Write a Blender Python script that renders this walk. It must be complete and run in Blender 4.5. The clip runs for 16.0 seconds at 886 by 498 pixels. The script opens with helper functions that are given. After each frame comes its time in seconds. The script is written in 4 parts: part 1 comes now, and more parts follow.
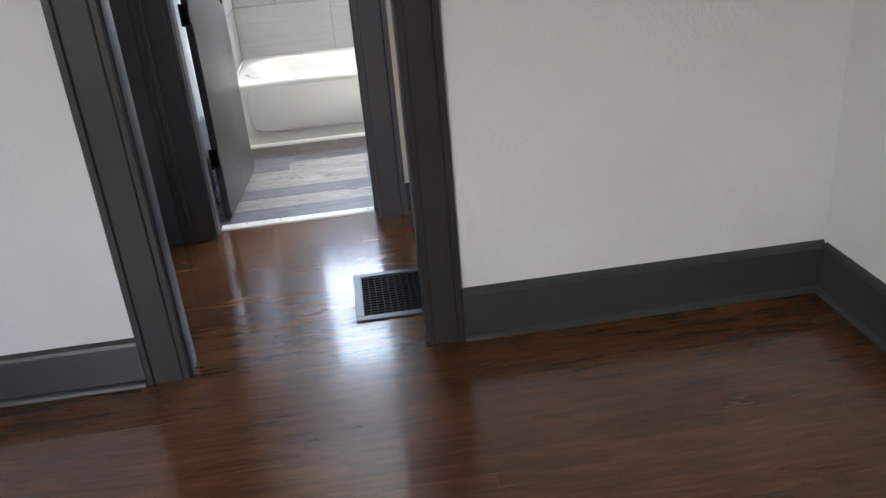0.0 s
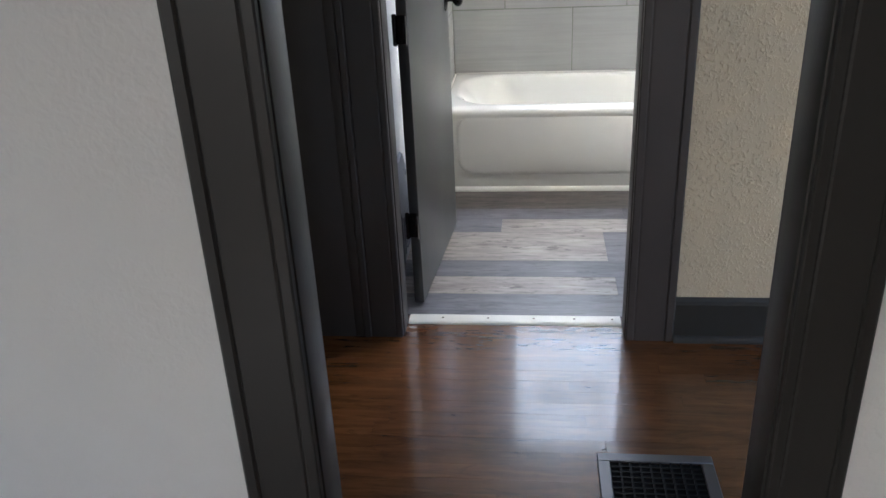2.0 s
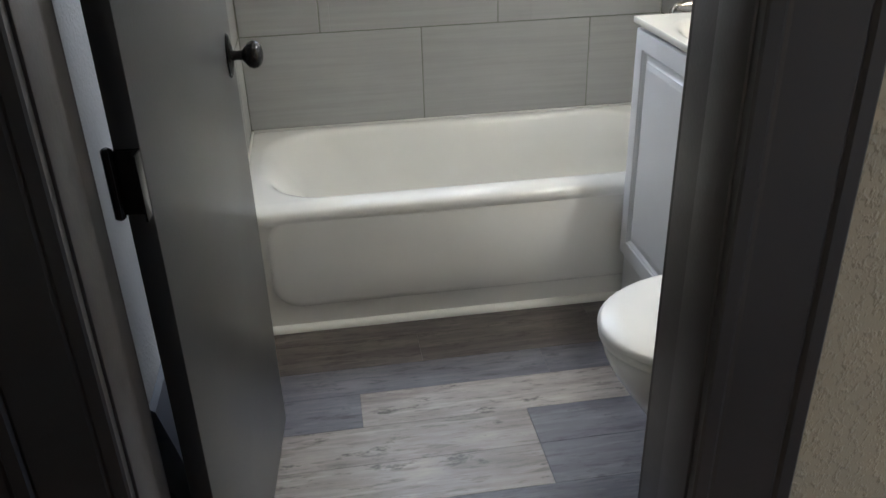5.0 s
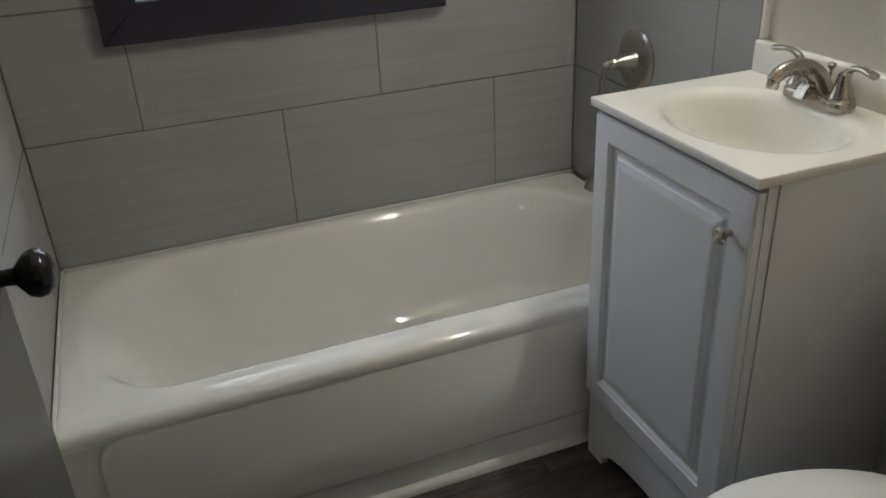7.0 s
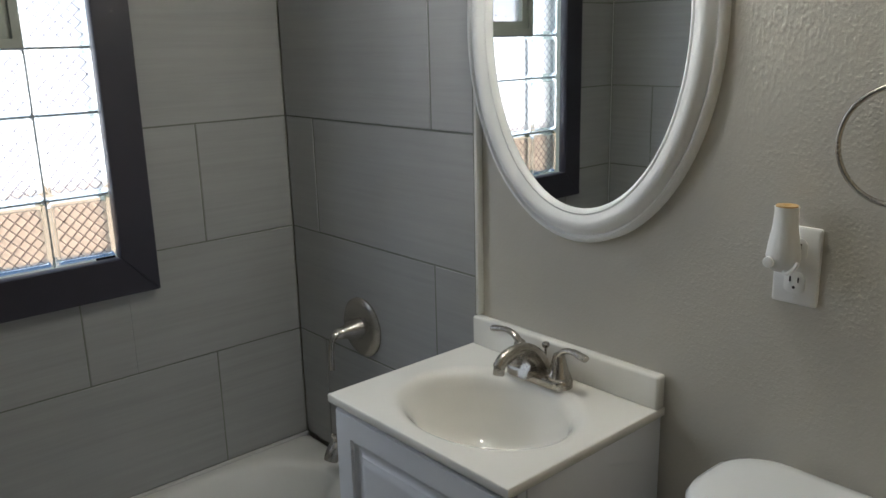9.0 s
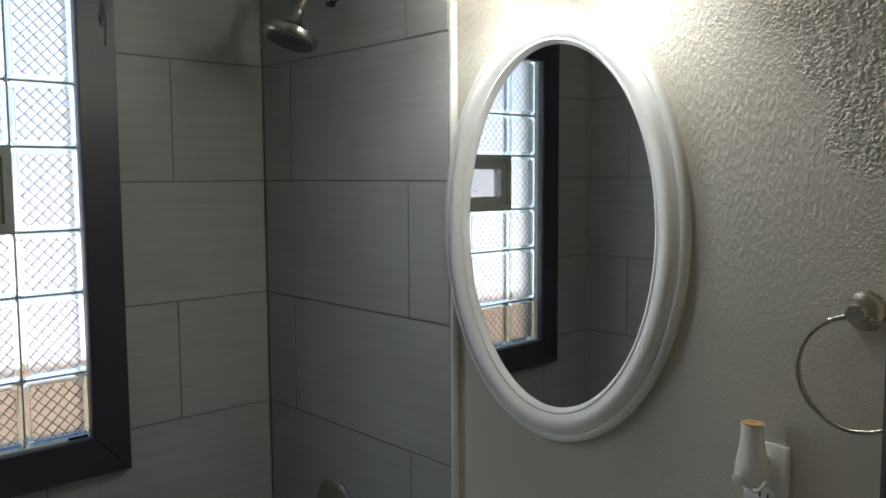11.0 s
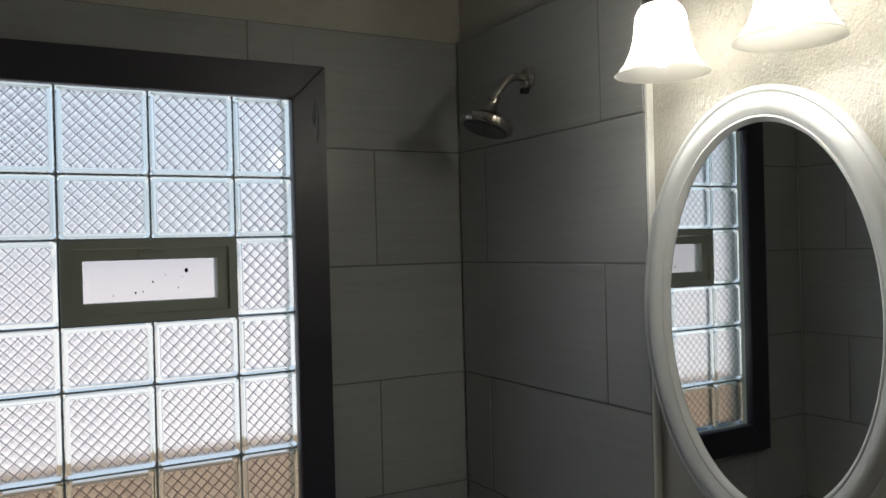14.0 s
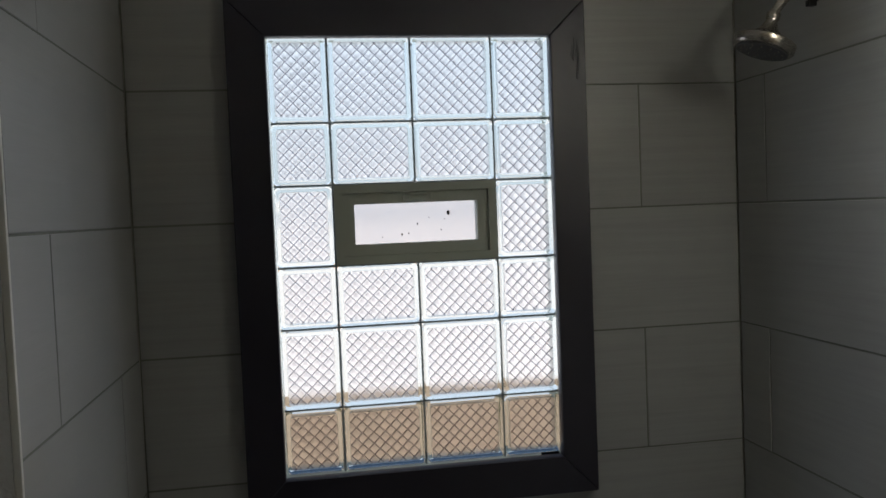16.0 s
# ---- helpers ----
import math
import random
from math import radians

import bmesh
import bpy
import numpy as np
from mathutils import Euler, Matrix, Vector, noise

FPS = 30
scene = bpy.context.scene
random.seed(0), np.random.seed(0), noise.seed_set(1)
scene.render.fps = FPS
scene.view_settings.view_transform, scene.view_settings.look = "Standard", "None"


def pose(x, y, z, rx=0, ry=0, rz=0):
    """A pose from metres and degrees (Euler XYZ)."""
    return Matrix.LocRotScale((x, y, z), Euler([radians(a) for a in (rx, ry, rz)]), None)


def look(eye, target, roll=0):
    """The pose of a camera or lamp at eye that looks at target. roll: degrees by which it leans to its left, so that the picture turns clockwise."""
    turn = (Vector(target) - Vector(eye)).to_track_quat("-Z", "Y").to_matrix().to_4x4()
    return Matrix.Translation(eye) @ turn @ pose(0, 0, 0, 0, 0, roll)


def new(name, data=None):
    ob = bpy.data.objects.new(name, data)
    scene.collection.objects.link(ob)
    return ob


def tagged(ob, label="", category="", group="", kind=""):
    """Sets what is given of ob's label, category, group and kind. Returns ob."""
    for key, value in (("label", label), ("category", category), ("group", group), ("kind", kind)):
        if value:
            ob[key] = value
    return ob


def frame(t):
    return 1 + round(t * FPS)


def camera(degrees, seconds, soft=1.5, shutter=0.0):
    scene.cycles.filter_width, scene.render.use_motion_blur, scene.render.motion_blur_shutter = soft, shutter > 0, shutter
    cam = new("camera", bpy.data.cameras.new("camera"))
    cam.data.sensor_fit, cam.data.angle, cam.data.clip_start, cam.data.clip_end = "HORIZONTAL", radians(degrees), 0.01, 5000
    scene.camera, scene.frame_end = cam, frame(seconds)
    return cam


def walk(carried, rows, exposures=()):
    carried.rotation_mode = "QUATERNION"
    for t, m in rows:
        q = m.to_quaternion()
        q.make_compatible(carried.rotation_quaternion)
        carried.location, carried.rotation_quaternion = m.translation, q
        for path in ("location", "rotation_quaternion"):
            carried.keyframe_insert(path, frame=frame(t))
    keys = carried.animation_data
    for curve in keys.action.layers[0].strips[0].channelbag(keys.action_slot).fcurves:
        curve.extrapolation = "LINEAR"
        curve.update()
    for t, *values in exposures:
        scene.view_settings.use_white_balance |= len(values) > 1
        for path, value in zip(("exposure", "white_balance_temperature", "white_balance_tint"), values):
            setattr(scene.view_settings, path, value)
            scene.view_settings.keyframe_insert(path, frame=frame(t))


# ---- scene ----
import itertools

cam = camera(56.8, 16.0)
PATH = [
    (0, (0.552, -3.558, 1.498), (0.729, -1.753, 0.655), -5.1),
    (0.5, (0.471, -3.251, 1.515), (0.561, -1.439, 0.673), -2.3),
    (1, (0.43, -2.949, 1.473), (0.388, -1.135, 0.631), -1.0),
    (1.5, (0.416, -2.642, 1.487), (0.242, -0.834, 0.652), -1.5),
    (2, (0.302, -2.305, 1.451), (0.08, -0.504, 0.61), -2.8),
    (2.5, (0.242, -2.046, 1.425), (0.121, -0.238, 0.58), -2.8),
    (3, (0.256, -1.727, 1.408), (0.167, 0.082, 0.56), -2.7),
    (3.5, (0.223, -1.464, 1.397), (0.133, 0.342, 0.542), -2.9),
    (4, (0.174, -1.173, 1.409), (0.262, 0.621, 0.53), -2.4),
    (4.2, (0.153, -1.082, 1.407), (0.291, 0.705, 0.519), -2.2),
    (6.3, (0.128, -0.178, 1.388), (0.513, 1.54, 0.439), -1.7),
    (6.5, (0.116, -0.104, 1.398), (0.538, 1.61, 0.458), -1.9),
    (7, (0.15, 0.059, 1.412), (0.763, 1.729, 0.498), -2.9),
    (7.5, (0.165, 0.156, 1.439), (1.086, 1.69, 0.546), -0.5),
    (8, (0.146, 0.215, 1.49), (1.29, 1.651, 0.697), -0.0),
    (8.5, (0.161, 0.209, 1.55), (1.376, 1.657, 0.897), -0.3),
    (9, (0.188, 0.177, 1.592), (1.464, 1.633, 1.091), -1.4),
    (9.5, (0.199, 0.162, 1.628), (1.51, 1.613, 1.208), -1.6),
    (10, (0.189, 0.163, 1.658), (1.515, 1.62, 1.312), -0.9),
    (12.5, (0.195, 0.144, 1.764), (1.559, 1.606, 1.746), -1.0),
    (13, (0.202, 0.149, 1.76), (1.563, 1.615, 1.746), -1.1),
    (13.5, (0.21, 0.16, 1.742), (1.473, 1.711, 1.717), -1.1),
    (14, (0.186, 0.161, 1.752), (1.162, 1.907, 1.746), -1.5),
    (14.5, (0.15, 0.152, 1.759), (0.886, 2.011, 1.752), -1.8),
    (15, (0.143, 0.16, 1.744), (0.734, 2.071, 1.713), -1.4),
    (15.5, (0.152, 0.204, 1.719), (0.697, 2.127, 1.668), -2.4),
    (16, (0.267, 0.193, 1.714), (0.59, 2.165, 1.622), -2.3),
]
EXPOSURES = [(0, 3.27, 5700, 8), (1.5, 2.9, 5750, 9), (3.0, 2.65, 5950, 9), (4.0, 2.43, 5900, 8), (6.3, 1.3, 6200, 7), (7.0, 1.12, 6250, 7), (8.0, 1.1, 6000, 6), (9.0, 0.72, 5950, 6), (10.0, 0.35, 5850, 5), (12.4, -0.22, 5950, 4), (13.3, -0.32, 6000, 4), (14.0, -0.7, 6100, 5), (15.0, -0.7, 6100, 5), (16.0, -0.6, 6150, 5)]
walk(cam, [(t, look(eye, target, roll)) for t, eye, target, roll in PATH], EXPOSURES)

# ---- world, sun, large lights ----
world = bpy.data.worlds.new("overcast_sky")
scene.world = world
world.use_nodes = True
wn = world.node_tree.nodes
sky = wn.new("ShaderNodeTexSky")
sky.sky_type, sky.sun_disc = "NISHITA", False
sky.sun_elevation, sky.sun_rotation = radians(39), radians(217)
sky.air_density, sky.dust_density, sky.ozone_density = 1.0, 4.0, 1.0
world.node_tree.links.new(sky.outputs[0], wn["Background"].inputs[0])
wn["Background"].inputs[1].default_value = 0.15

sun = new("sun", bpy.data.lights.new("sun", "SUN"))
sun.data.energy, sun.data.angle, sun.data.color = 5.0, radians(12), (1.0, 0.96, 0.9)
sun.matrix_world = look((0, 0, 8), (1.2, 1.6, 6.4))


def area_lamp(name, place, target, sx, sz, watts, color):
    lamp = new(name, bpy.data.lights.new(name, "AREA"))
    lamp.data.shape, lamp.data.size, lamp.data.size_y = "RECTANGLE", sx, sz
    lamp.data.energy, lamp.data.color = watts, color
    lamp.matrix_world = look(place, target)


# daylight in openings: the room's unseen window behind the walker, the bathroom's block window
area_lamp("room_daylight", (-1.35, -5.42, 1.5), (-0.9, 0, 1.3), 1.0, 1.4, 3.0, (0.95, 0.97, 1.0))
# fill lamp added in a made-up doorway at the hall's east end
area_lamp("hall_fill", (1.68, -0.42, 1.2), (0, -0.42, 1.0), 0.7, 1.7, 0.2, (1.0, 0.96, 0.88))
area_lamp("bath_daylight", (0.54, 2.37, 1.775), (0.54, 0, 1.775), 0.86, 1.05, 7.4, (0.92, 0.94, 1.0))


# ---- materials ----
def mat(name, base, rough=0.5, metal=0.0):
    m = bpy.data.materials.new(name)
    m.use_nodes = True
    b = m.node_tree.nodes["Principled BSDF"]
    b.inputs["Base Color"].default_value = (*base, 1)
    b.inputs["Roughness"].default_value = rough
    b.inputs["Metallic"].default_value = metal
    return m, m.node_tree.nodes, m.node_tree.links, b


def coords(nodes, links, scale, random_shift=False):
    tc = nodes.new("ShaderNodeTexCoord")
    mp = nodes.new("ShaderNodeMapping")
    mp.inputs["Scale"].default_value = scale
    links.new(tc.outputs["Object"], mp.inputs["Vector"])
    if random_shift:
        oi = nodes.new("ShaderNodeObjectInfo")
        mul = nodes.new("ShaderNodeMath")
        mul.operation = "MULTIPLY"
        mul.inputs[1].default_value = 37.0
        links.new(oi.outputs["Random"], mul.inputs[0])
        links.new(mul.outputs[0], mp.inputs["Location"])
    return mp.outputs[0]


def noise_tex(nodes, links, vec, scale, detail=4, rough=0.55):
    n = nodes.new("ShaderNodeTexNoise")
    n.inputs["Scale"].default_value, n.inputs["Detail"].default_value = scale, detail
    n.inputs["Roughness"].default_value = rough
    links.new(vec, n.inputs["Vector"])
    return n.outputs["Fac"]


def ramp(nodes, links, fac, stops):
    r = nodes.new("ShaderNodeValToRGB")
    while len(r.color_ramp.elements) < len(stops):
        r.color_ramp.elements.new(0.5)
    for e, (p, c) in zip(r.color_ramp.elements, stops):
        e.position = p
        e.color = (*c, 1) if len(c) == 3 else c
    links.new(fac, r.inputs[0])
    return r.outputs[0]


def mix_col(nodes, links, fac, a, b, mode="MIX"):
    m = nodes.new("ShaderNodeMix")
    m.data_type, m.blend_type = "RGBA", mode
    for sock, v in ((m.inputs[0], fac), (m.inputs[6], a), (m.inputs[7], b)):
        if isinstance(v, (int, float)):
            sock.default_value = v
        elif isinstance(v, tuple):
            sock.default_value = (*v, 1)
        else:
            links.new(v, sock)
    return m.outputs[2]


def bump(nodes, links, height, strength, dist, bsdf, prior=None):
    b = nodes.new("ShaderNodeBump")
    b.inputs["Strength"].default_value, b.inputs["Distance"].default_value = strength, dist
    links.new(height, b.inputs["Height"])
    if prior is not None:
        links.new(prior, b.inputs["Normal"])
    links.new(b.outputs[0], bsdf.inputs["Normal"])
    return b.outputs[0]


def spread(c, k):
    return tuple(min(1, v * k) for v in c)


def paint(name, base, rough, tex=0.0, tex_scale=60, blotch=0.06, rough_var=0.1):
    """Painted surface: faint blotches, brushed or rolled relief."""
    m, n, l, b = mat(name, base, rough)
    v = coords(n, l, (1, 1, 1))
    big = noise_tex(n, l, v, 2.2, 5)
    l.new(ramp(n, l, big, [(0.3, spread(base, 1 - blotch)), (0.7, spread(base, 1 + blotch))]), b.inputs["Base Color"])
    fine = noise_tex(n, l, v, 140, 3)
    rr = n.new("ShaderNodeMapRange")
    rr.inputs[3].default_value, rr.inputs[4].default_value = rough - rough_var, rough + rough_var
    l.new(noise_tex(n, l, v, 9, 4), rr.inputs[0])
    l.new(rr.outputs[0], b.inputs["Roughness"])
    p = bump(n, l, fine, 0.12, 0.002, b)
    if tex:
        worm = noise_tex(n, l, v, tex_scale, 2, 0.45)
        ridge = ramp(n, l, worm, [(0.41, (0, 0, 0)), (0.48, (1, 1, 1)), (0.54, (1, 1, 1)), (0.61, (0, 0, 0))])
        bump(n, l, ridge, tex, 0.008, b, p)
    return m


def knockdown(name, base, rough, scale, depth, cover):
    """Sparse raised flecks of plaster under rolled paint."""
    m = paint(name, base, rough, 0.0, 60, 0.05)
    n, l, b = m.node_tree.nodes, m.node_tree.links, m.node_tree.nodes["Principled BSDF"]
    v = coords(n, l, (1, 1, 0.8))
    fleck = ramp(n, l, noise_tex(n, l, v, scale, 2, 0.5), [(1 - cover, (0, 0, 0)), (1.3 - cover, (1, 1, 1))])
    p = bump(n, l, fleck, 0.8, depth, b)
    bump(n, l, noise_tex(n, l, v, scale * 2.4, 2), 0.35, 0.0015, b, p)
    return m


def trowelled(name, base, rough):
    """Heavy old plaster: a pebbled patch high up, vertical strokes, smoother paint below."""
    m = paint(name, base, rough, 0.0, 60, 0.05)
    n, l, b = m.node_tree.nodes, m.node_tree.links, m.node_tree.nodes["Principled BSDF"]
    v = coords(n, l, (1, 1, 1))
    sep = n.new("ShaderNodeSeparateXYZ")
    l.new(v, sep.inputs[0])

    def calc(kind, p, q):
        k = n.new("ShaderNodeMath")
        k.operation = kind
        for sock, val in ((k.inputs[0], p), (k.inputs[1], q)):
            if isinstance(val, (int, float)):
                sock.default_value = val
            else:
                l.new(val, sock)
        return k.outputs[0]

    def span(val, lo, hi, out_lo=0.0, out_hi=1.0):
        k = n.new("ShaderNodeMapRange")
        k.inputs[1].default_value, k.inputs[2].default_value, k.inputs[3].default_value, k.inputs[4].default_value = lo, hi, out_lo, out_hi
        l.new(val, k.inputs[0])
        return k.outputs[0]

    ragged = calc("MULTIPLY", calc("SUBTRACT", noise_tex(n, l, v, 9, 4), 0.5), 0.34)
    edge = calc("ADD", calc("SUBTRACT", sep.outputs[2], calc("MULTIPLY", sep.outputs[1], 1.4)), ragged)
    patch = span(edge, 0.86, 0.92)
    pebble = span(noise_tex(n, l, v, 185, 1, 0.4), 0.36, 0.66)
    strokes = span(noise_tex(n, l, coords(n, l, (1, 1, 0.45)), 165, 2, 0.5), 0.4, 0.7, 0.0, 0.5)
    grit = span(noise_tex(n, l, v, 190, 2, 0.5), 0.42, 0.66, 0.0, 0.65)
    broad = span(noise_tex(n, l, v, 3.0, 2), 0.42, 0.58)
    height_up = span(sep.outputs[2], 1.45, 1.95, 0.08, 0.75)
    low = mix_col(n, l, broad, grit, strokes)
    h = mix_col(n, l, patch, calc("MULTIPLY", low, height_up), pebble)
    bump(n, l, h, 1.0, 0.0046, b)
    return m


M_white = paint("room_wall_paint", (0.66, 0.66, 0.645), 0.55, 0.1, 40, 0.03)
M_hall = knockdown("hall_textured_paint", (0.5, 0.42, 0.295), 0.45, 120, 0.0045, 0.5)
M_greige = trowelled("bath_textured_paint", (0.485, 0.46, 0.4), 0.4)
M_bathwhite = paint("bath_white_paint", (0.7, 0.7, 0.7), 0.5, 0.2, 60, 0.03)
M_ceil = paint("ceiling_paint", (0.7, 0.69, 0.66), 0.7, 0.3, 60, 0.03)
M_trim = paint("charcoal_trim_paint", (0.028, 0.027, 0.025), 0.42, 0.0, 60, 0.12)
M_trim.node_tree.nodes["Principled BSDF"].inputs["Specular IOR Level"].default_value = 0.28
# brown doorway paint, also lifted above M_trim in place of hall light
M_halltrim = paint("brown_charcoal_trim_paint", (0.048, 0.041, 0.038), 0.42, 0.0, 60, 0.16)
M_base = paint("charcoal_baseboard_paint", (0.034, 0.038, 0.034), 0.4, 0.0, 60, 0.12)
M_doorpaint = paint("grey_door_paint", (0.062, 0.062, 0.06), 0.34, 0.0, 60, 0.06, 0.02)
M_winframe = paint("dark_window_paint", (0.023, 0.021, 0.031), 0.42, 0.0, 60, 0.2)
M_shelf = paint("shelf_paint", (0.55, 0.52, 0.44), 0.5, 0.0, 60, 0.06)
M_bead = paint("beadboard_paint", (0.46, 0.4, 0.34), 0.55, 0.0, 60, 0.1)
M_brownbase = paint("bare_brown_wood", (0.07, 0.035, 0.025), 0.5, 0.0, 60, 0.2)
M_cabinet = paint("white_cabinet_foil", (0.72, 0.73, 0.76), 0.32, 0.0, 60, 0.01, 0.04)
M_mirrorframe = paint("white_mirror_frame_paint", (0.74, 0.74, 0.72), 0.35, 0.0, 60, 0.02, 0.05)
M_whitetrim = paint("white_trim_paint", (0.72, 0.71, 0.66), 0.4, 0.0, 60, 0.05)
M_plastic = mat("white_plastic", (0.75, 0.75, 0.73), 0.3)[0]
M_amber = mat("amber_plastic", (0.55, 0.36, 0.14), 0.3)[0]
# near-black: shade inside slots and holes, also the specks and shim
M_darkslot = mat("dark_slot", (0.01, 0.01, 0.01), 0.6)[0]
M_darkslot.node_tree.nodes["Principled BSDF"].inputs["Specular IOR Level"].default_value = 0.05
M_black = mat("black_iron", (0.01, 0.0095, 0.0095), 0.22)[0]
M_bronze = mat("oil_rubbed_bronze", (0.035, 0.028, 0.024), 0.35, 0.6)[0]
M_rubber = mat("grey_nozzle_rubber", (0.05, 0.05, 0.05), 0.6)[0]
M_hopper = paint("olive_grey_vinyl", (0.46, 0.49, 0.43), 0.45, 0.0, 60, 0.08)
M_mortar = mat("clear_silicone_joint", (0.3, 0.33, 0.33), 0.4)[0]
M_joint = mat("pale_sealant", (0.62, 0.61, 0.58), 0.4)[0]
M_grille = mat("matte_black_steel", (0.012, 0.012, 0.012), 0.6)[0]
M_grille.node_tree.nodes["Principled BSDF"].inputs["Specular IOR Level"].default_value = 0.12
M_grout = paint("dark_grout", (0.17, 0.18, 0.15), 0.8, 0.0, 60, 0.2)


def porcelain(name, base, rough):
    m, n, l, b = mat(name, base, rough)
    b.inputs["Coat Weight"].default_value = 0.5
    b.inputs["Coat Roughness"].default_value = 0.025
    v = coords(n, l, (1, 1, 1))
    bump(n, l, noise_tex(n, l, v, 9, 1), 0.02, 0.004, b)
    l.new(ramp(n, l, noise_tex(n, l, v, 3, 4), [(0.3, spread(base, 0.97)), (0.7, spread(base, 1.02))]), b.inputs["Base Color"])
    return m


M_tub = porcelain("white_enamel", (0.78, 0.77, 0.73), 0.045)
M_marble = porcelain("cultured_marble", (0.8, 0.78, 0.72), 0.14)
M_toilet = porcelain("white_vitreous_china", (0.76, 0.77, 0.76), 0.1)


def brushed(name, base, rough):
    m, n, l, b = mat(name, base, rough, 1.0)
    v = coords(n, l, (30, 30, 400))
    rr = n.new("ShaderNodeMapRange")
    rr.inputs[3].default_value, rr.inputs[4].default_value = rough - 0.07, rough + 0.09
    l.new(noise_tex(n, l, v, 6, 3), rr.inputs[0])
    l.new(rr.outputs[0], b.inputs["Roughness"])
    return m


M_nickel = brushed("brushed_nickel", (0.46, 0.43, 0.385), 0.25)


def tile_material():
    base = (0.325, 0.325, 0.315)
    m, n, l, b = mat("grey_porcelain_tile", base, 0.4)
    streak = noise_tex(n, l, coords(n, l, (1.2, 1.2, 34), True), 2.0, 6, 0.6)
    fine = noise_tex(n, l, coords(n, l, (6, 6, 300), True), 2.0, 3)
    cloud = noise_tex(n, l, coords(n, l, (1, 1, 1), True), 3.0, 3)
    c = ramp(n, l, streak, [(0.28, spread(base, 0.88)), (0.5, base), (0.75, spread(base, 1.12))])
    c = mix_col(n, l, 0.35, c, ramp(n, l, cloud, [(0.3, spread(base, 0.85)), (0.7, spread(base, 1.15))]))
    c = mix_col(n, l, 0.06, c, ramp(n, l, fine, [(0.35, spread(base, 0.75)), (0.65, spread(base, 1.25))]))
    l.new(c, b.inputs["Base Color"])
    rr = n.new("ShaderNodeMapRange")
    rr.inputs[3].default_value, rr.inputs[4].default_value = 0.3, 0.5
    l.new(streak, rr.inputs[0])
    l.new(rr.outputs[0], b.inputs["Roughness"])
    bump(n, l, fine, 0.08, 0.001, b)
    return m


M_tile = tile_material()


def hardwood():
    """Old oak strips under thick amber varnish: soft grain, cloudy wear, faint joints."""
    dark, mid, light = (0.056, 0.021, 0.0085), (0.108, 0.042, 0.015), (0.175, 0.075, 0.027)
    m, n, l, b = mat("varnished_hardwood", mid, 0.2)
    cloud = noise_tex(n, l, coords(n, l, (0.8, 1.3, 1)), 2.6, 6, 0.6)
    c = ramp(n, l, cloud, [(0.3, dark), (0.5, mid), (0.72, light)])
    grain = noise_tex(n, l, coords(n, l, (1.8, 20, 20), True), 1.6, 5, 0.6)
    grain.node.inputs["Distortion"].default_value = 0.9
    c = mix_col(n, l, 0.5, c, ramp(n, l, grain, [(0.32, spread(dark, 0.9)), (0.5, mid), (0.7, light)]))
    pores = noise_tex(n, l, coords(n, l, (7, 60, 60), True), 1.4, 3, 0.6)
    c = mix_col(n, l, ramp(n, l, pores, [(0.6, (0, 0, 0)), (0.74, (0.35,) * 3)]), c, spread(dark, 0.55))
    figure = noise_tex(n, l, coords(n, l, (3.2, 15, 15), True), 1.7, 4, 0.6)
    figure.node.inputs["Distortion"].default_value = 1.6
    c = mix_col(n, l, ramp(n, l, figure, [(0.56, (0, 0, 0)), (0.63, (0.36,) * 3), (0.7, (0.08,) * 3)]), c, spread(dark, 0.6))
    oi, geo, add, fr = n.new("ShaderNodeObjectInfo"), n.new("ShaderNodeNewGeometry"), n.new("ShaderNodeMath"), n.new("ShaderNodeMath")
    add.operation, fr.operation = "ADD", "FRACT"
    l.new(oi.outputs["Random"], add.inputs[0])
    l.new(geo.outputs["Random Per Island"], add.inputs[1])
    l.new(add.outputs[0], fr.inputs[0])
    c = mix_col(n, l, 1.0, c, ramp(n, l, fr.outputs[0], [(0.0, (0.84,) * 3), (1.0, (1.0,) * 3)]), "MULTIPLY")
    l.new(c, b.inputs["Base Color"])
    rr = n.new("ShaderNodeMapRange")
    rr.inputs[3].default_value, rr.inputs[4].default_value = 0.19, 0.26
    l.new(noise_tex(n, l, coords(n, l, (1, 2.5, 1)), 4, 5), rr.inputs[0])
    l.new(rr.outputs[0], b.inputs["Roughness"])
    b.inputs["Coat Weight"].default_value, b.inputs["Coat Roughness"].default_value = 0.5, 0.085
    b.inputs["Specular IOR Level"].default_value = 0.36
    p = bump(n, l, noise_tex(n, l, coords(n, l, (2.5, 9, 3)), 5, 3), 0.05, 0.004, b)
    bump(n, l, noise_tex(n, l, coords(n, l, (60, 60, 60)), 1.0, 2), 0.05, 0.0012, b, p)
    return m


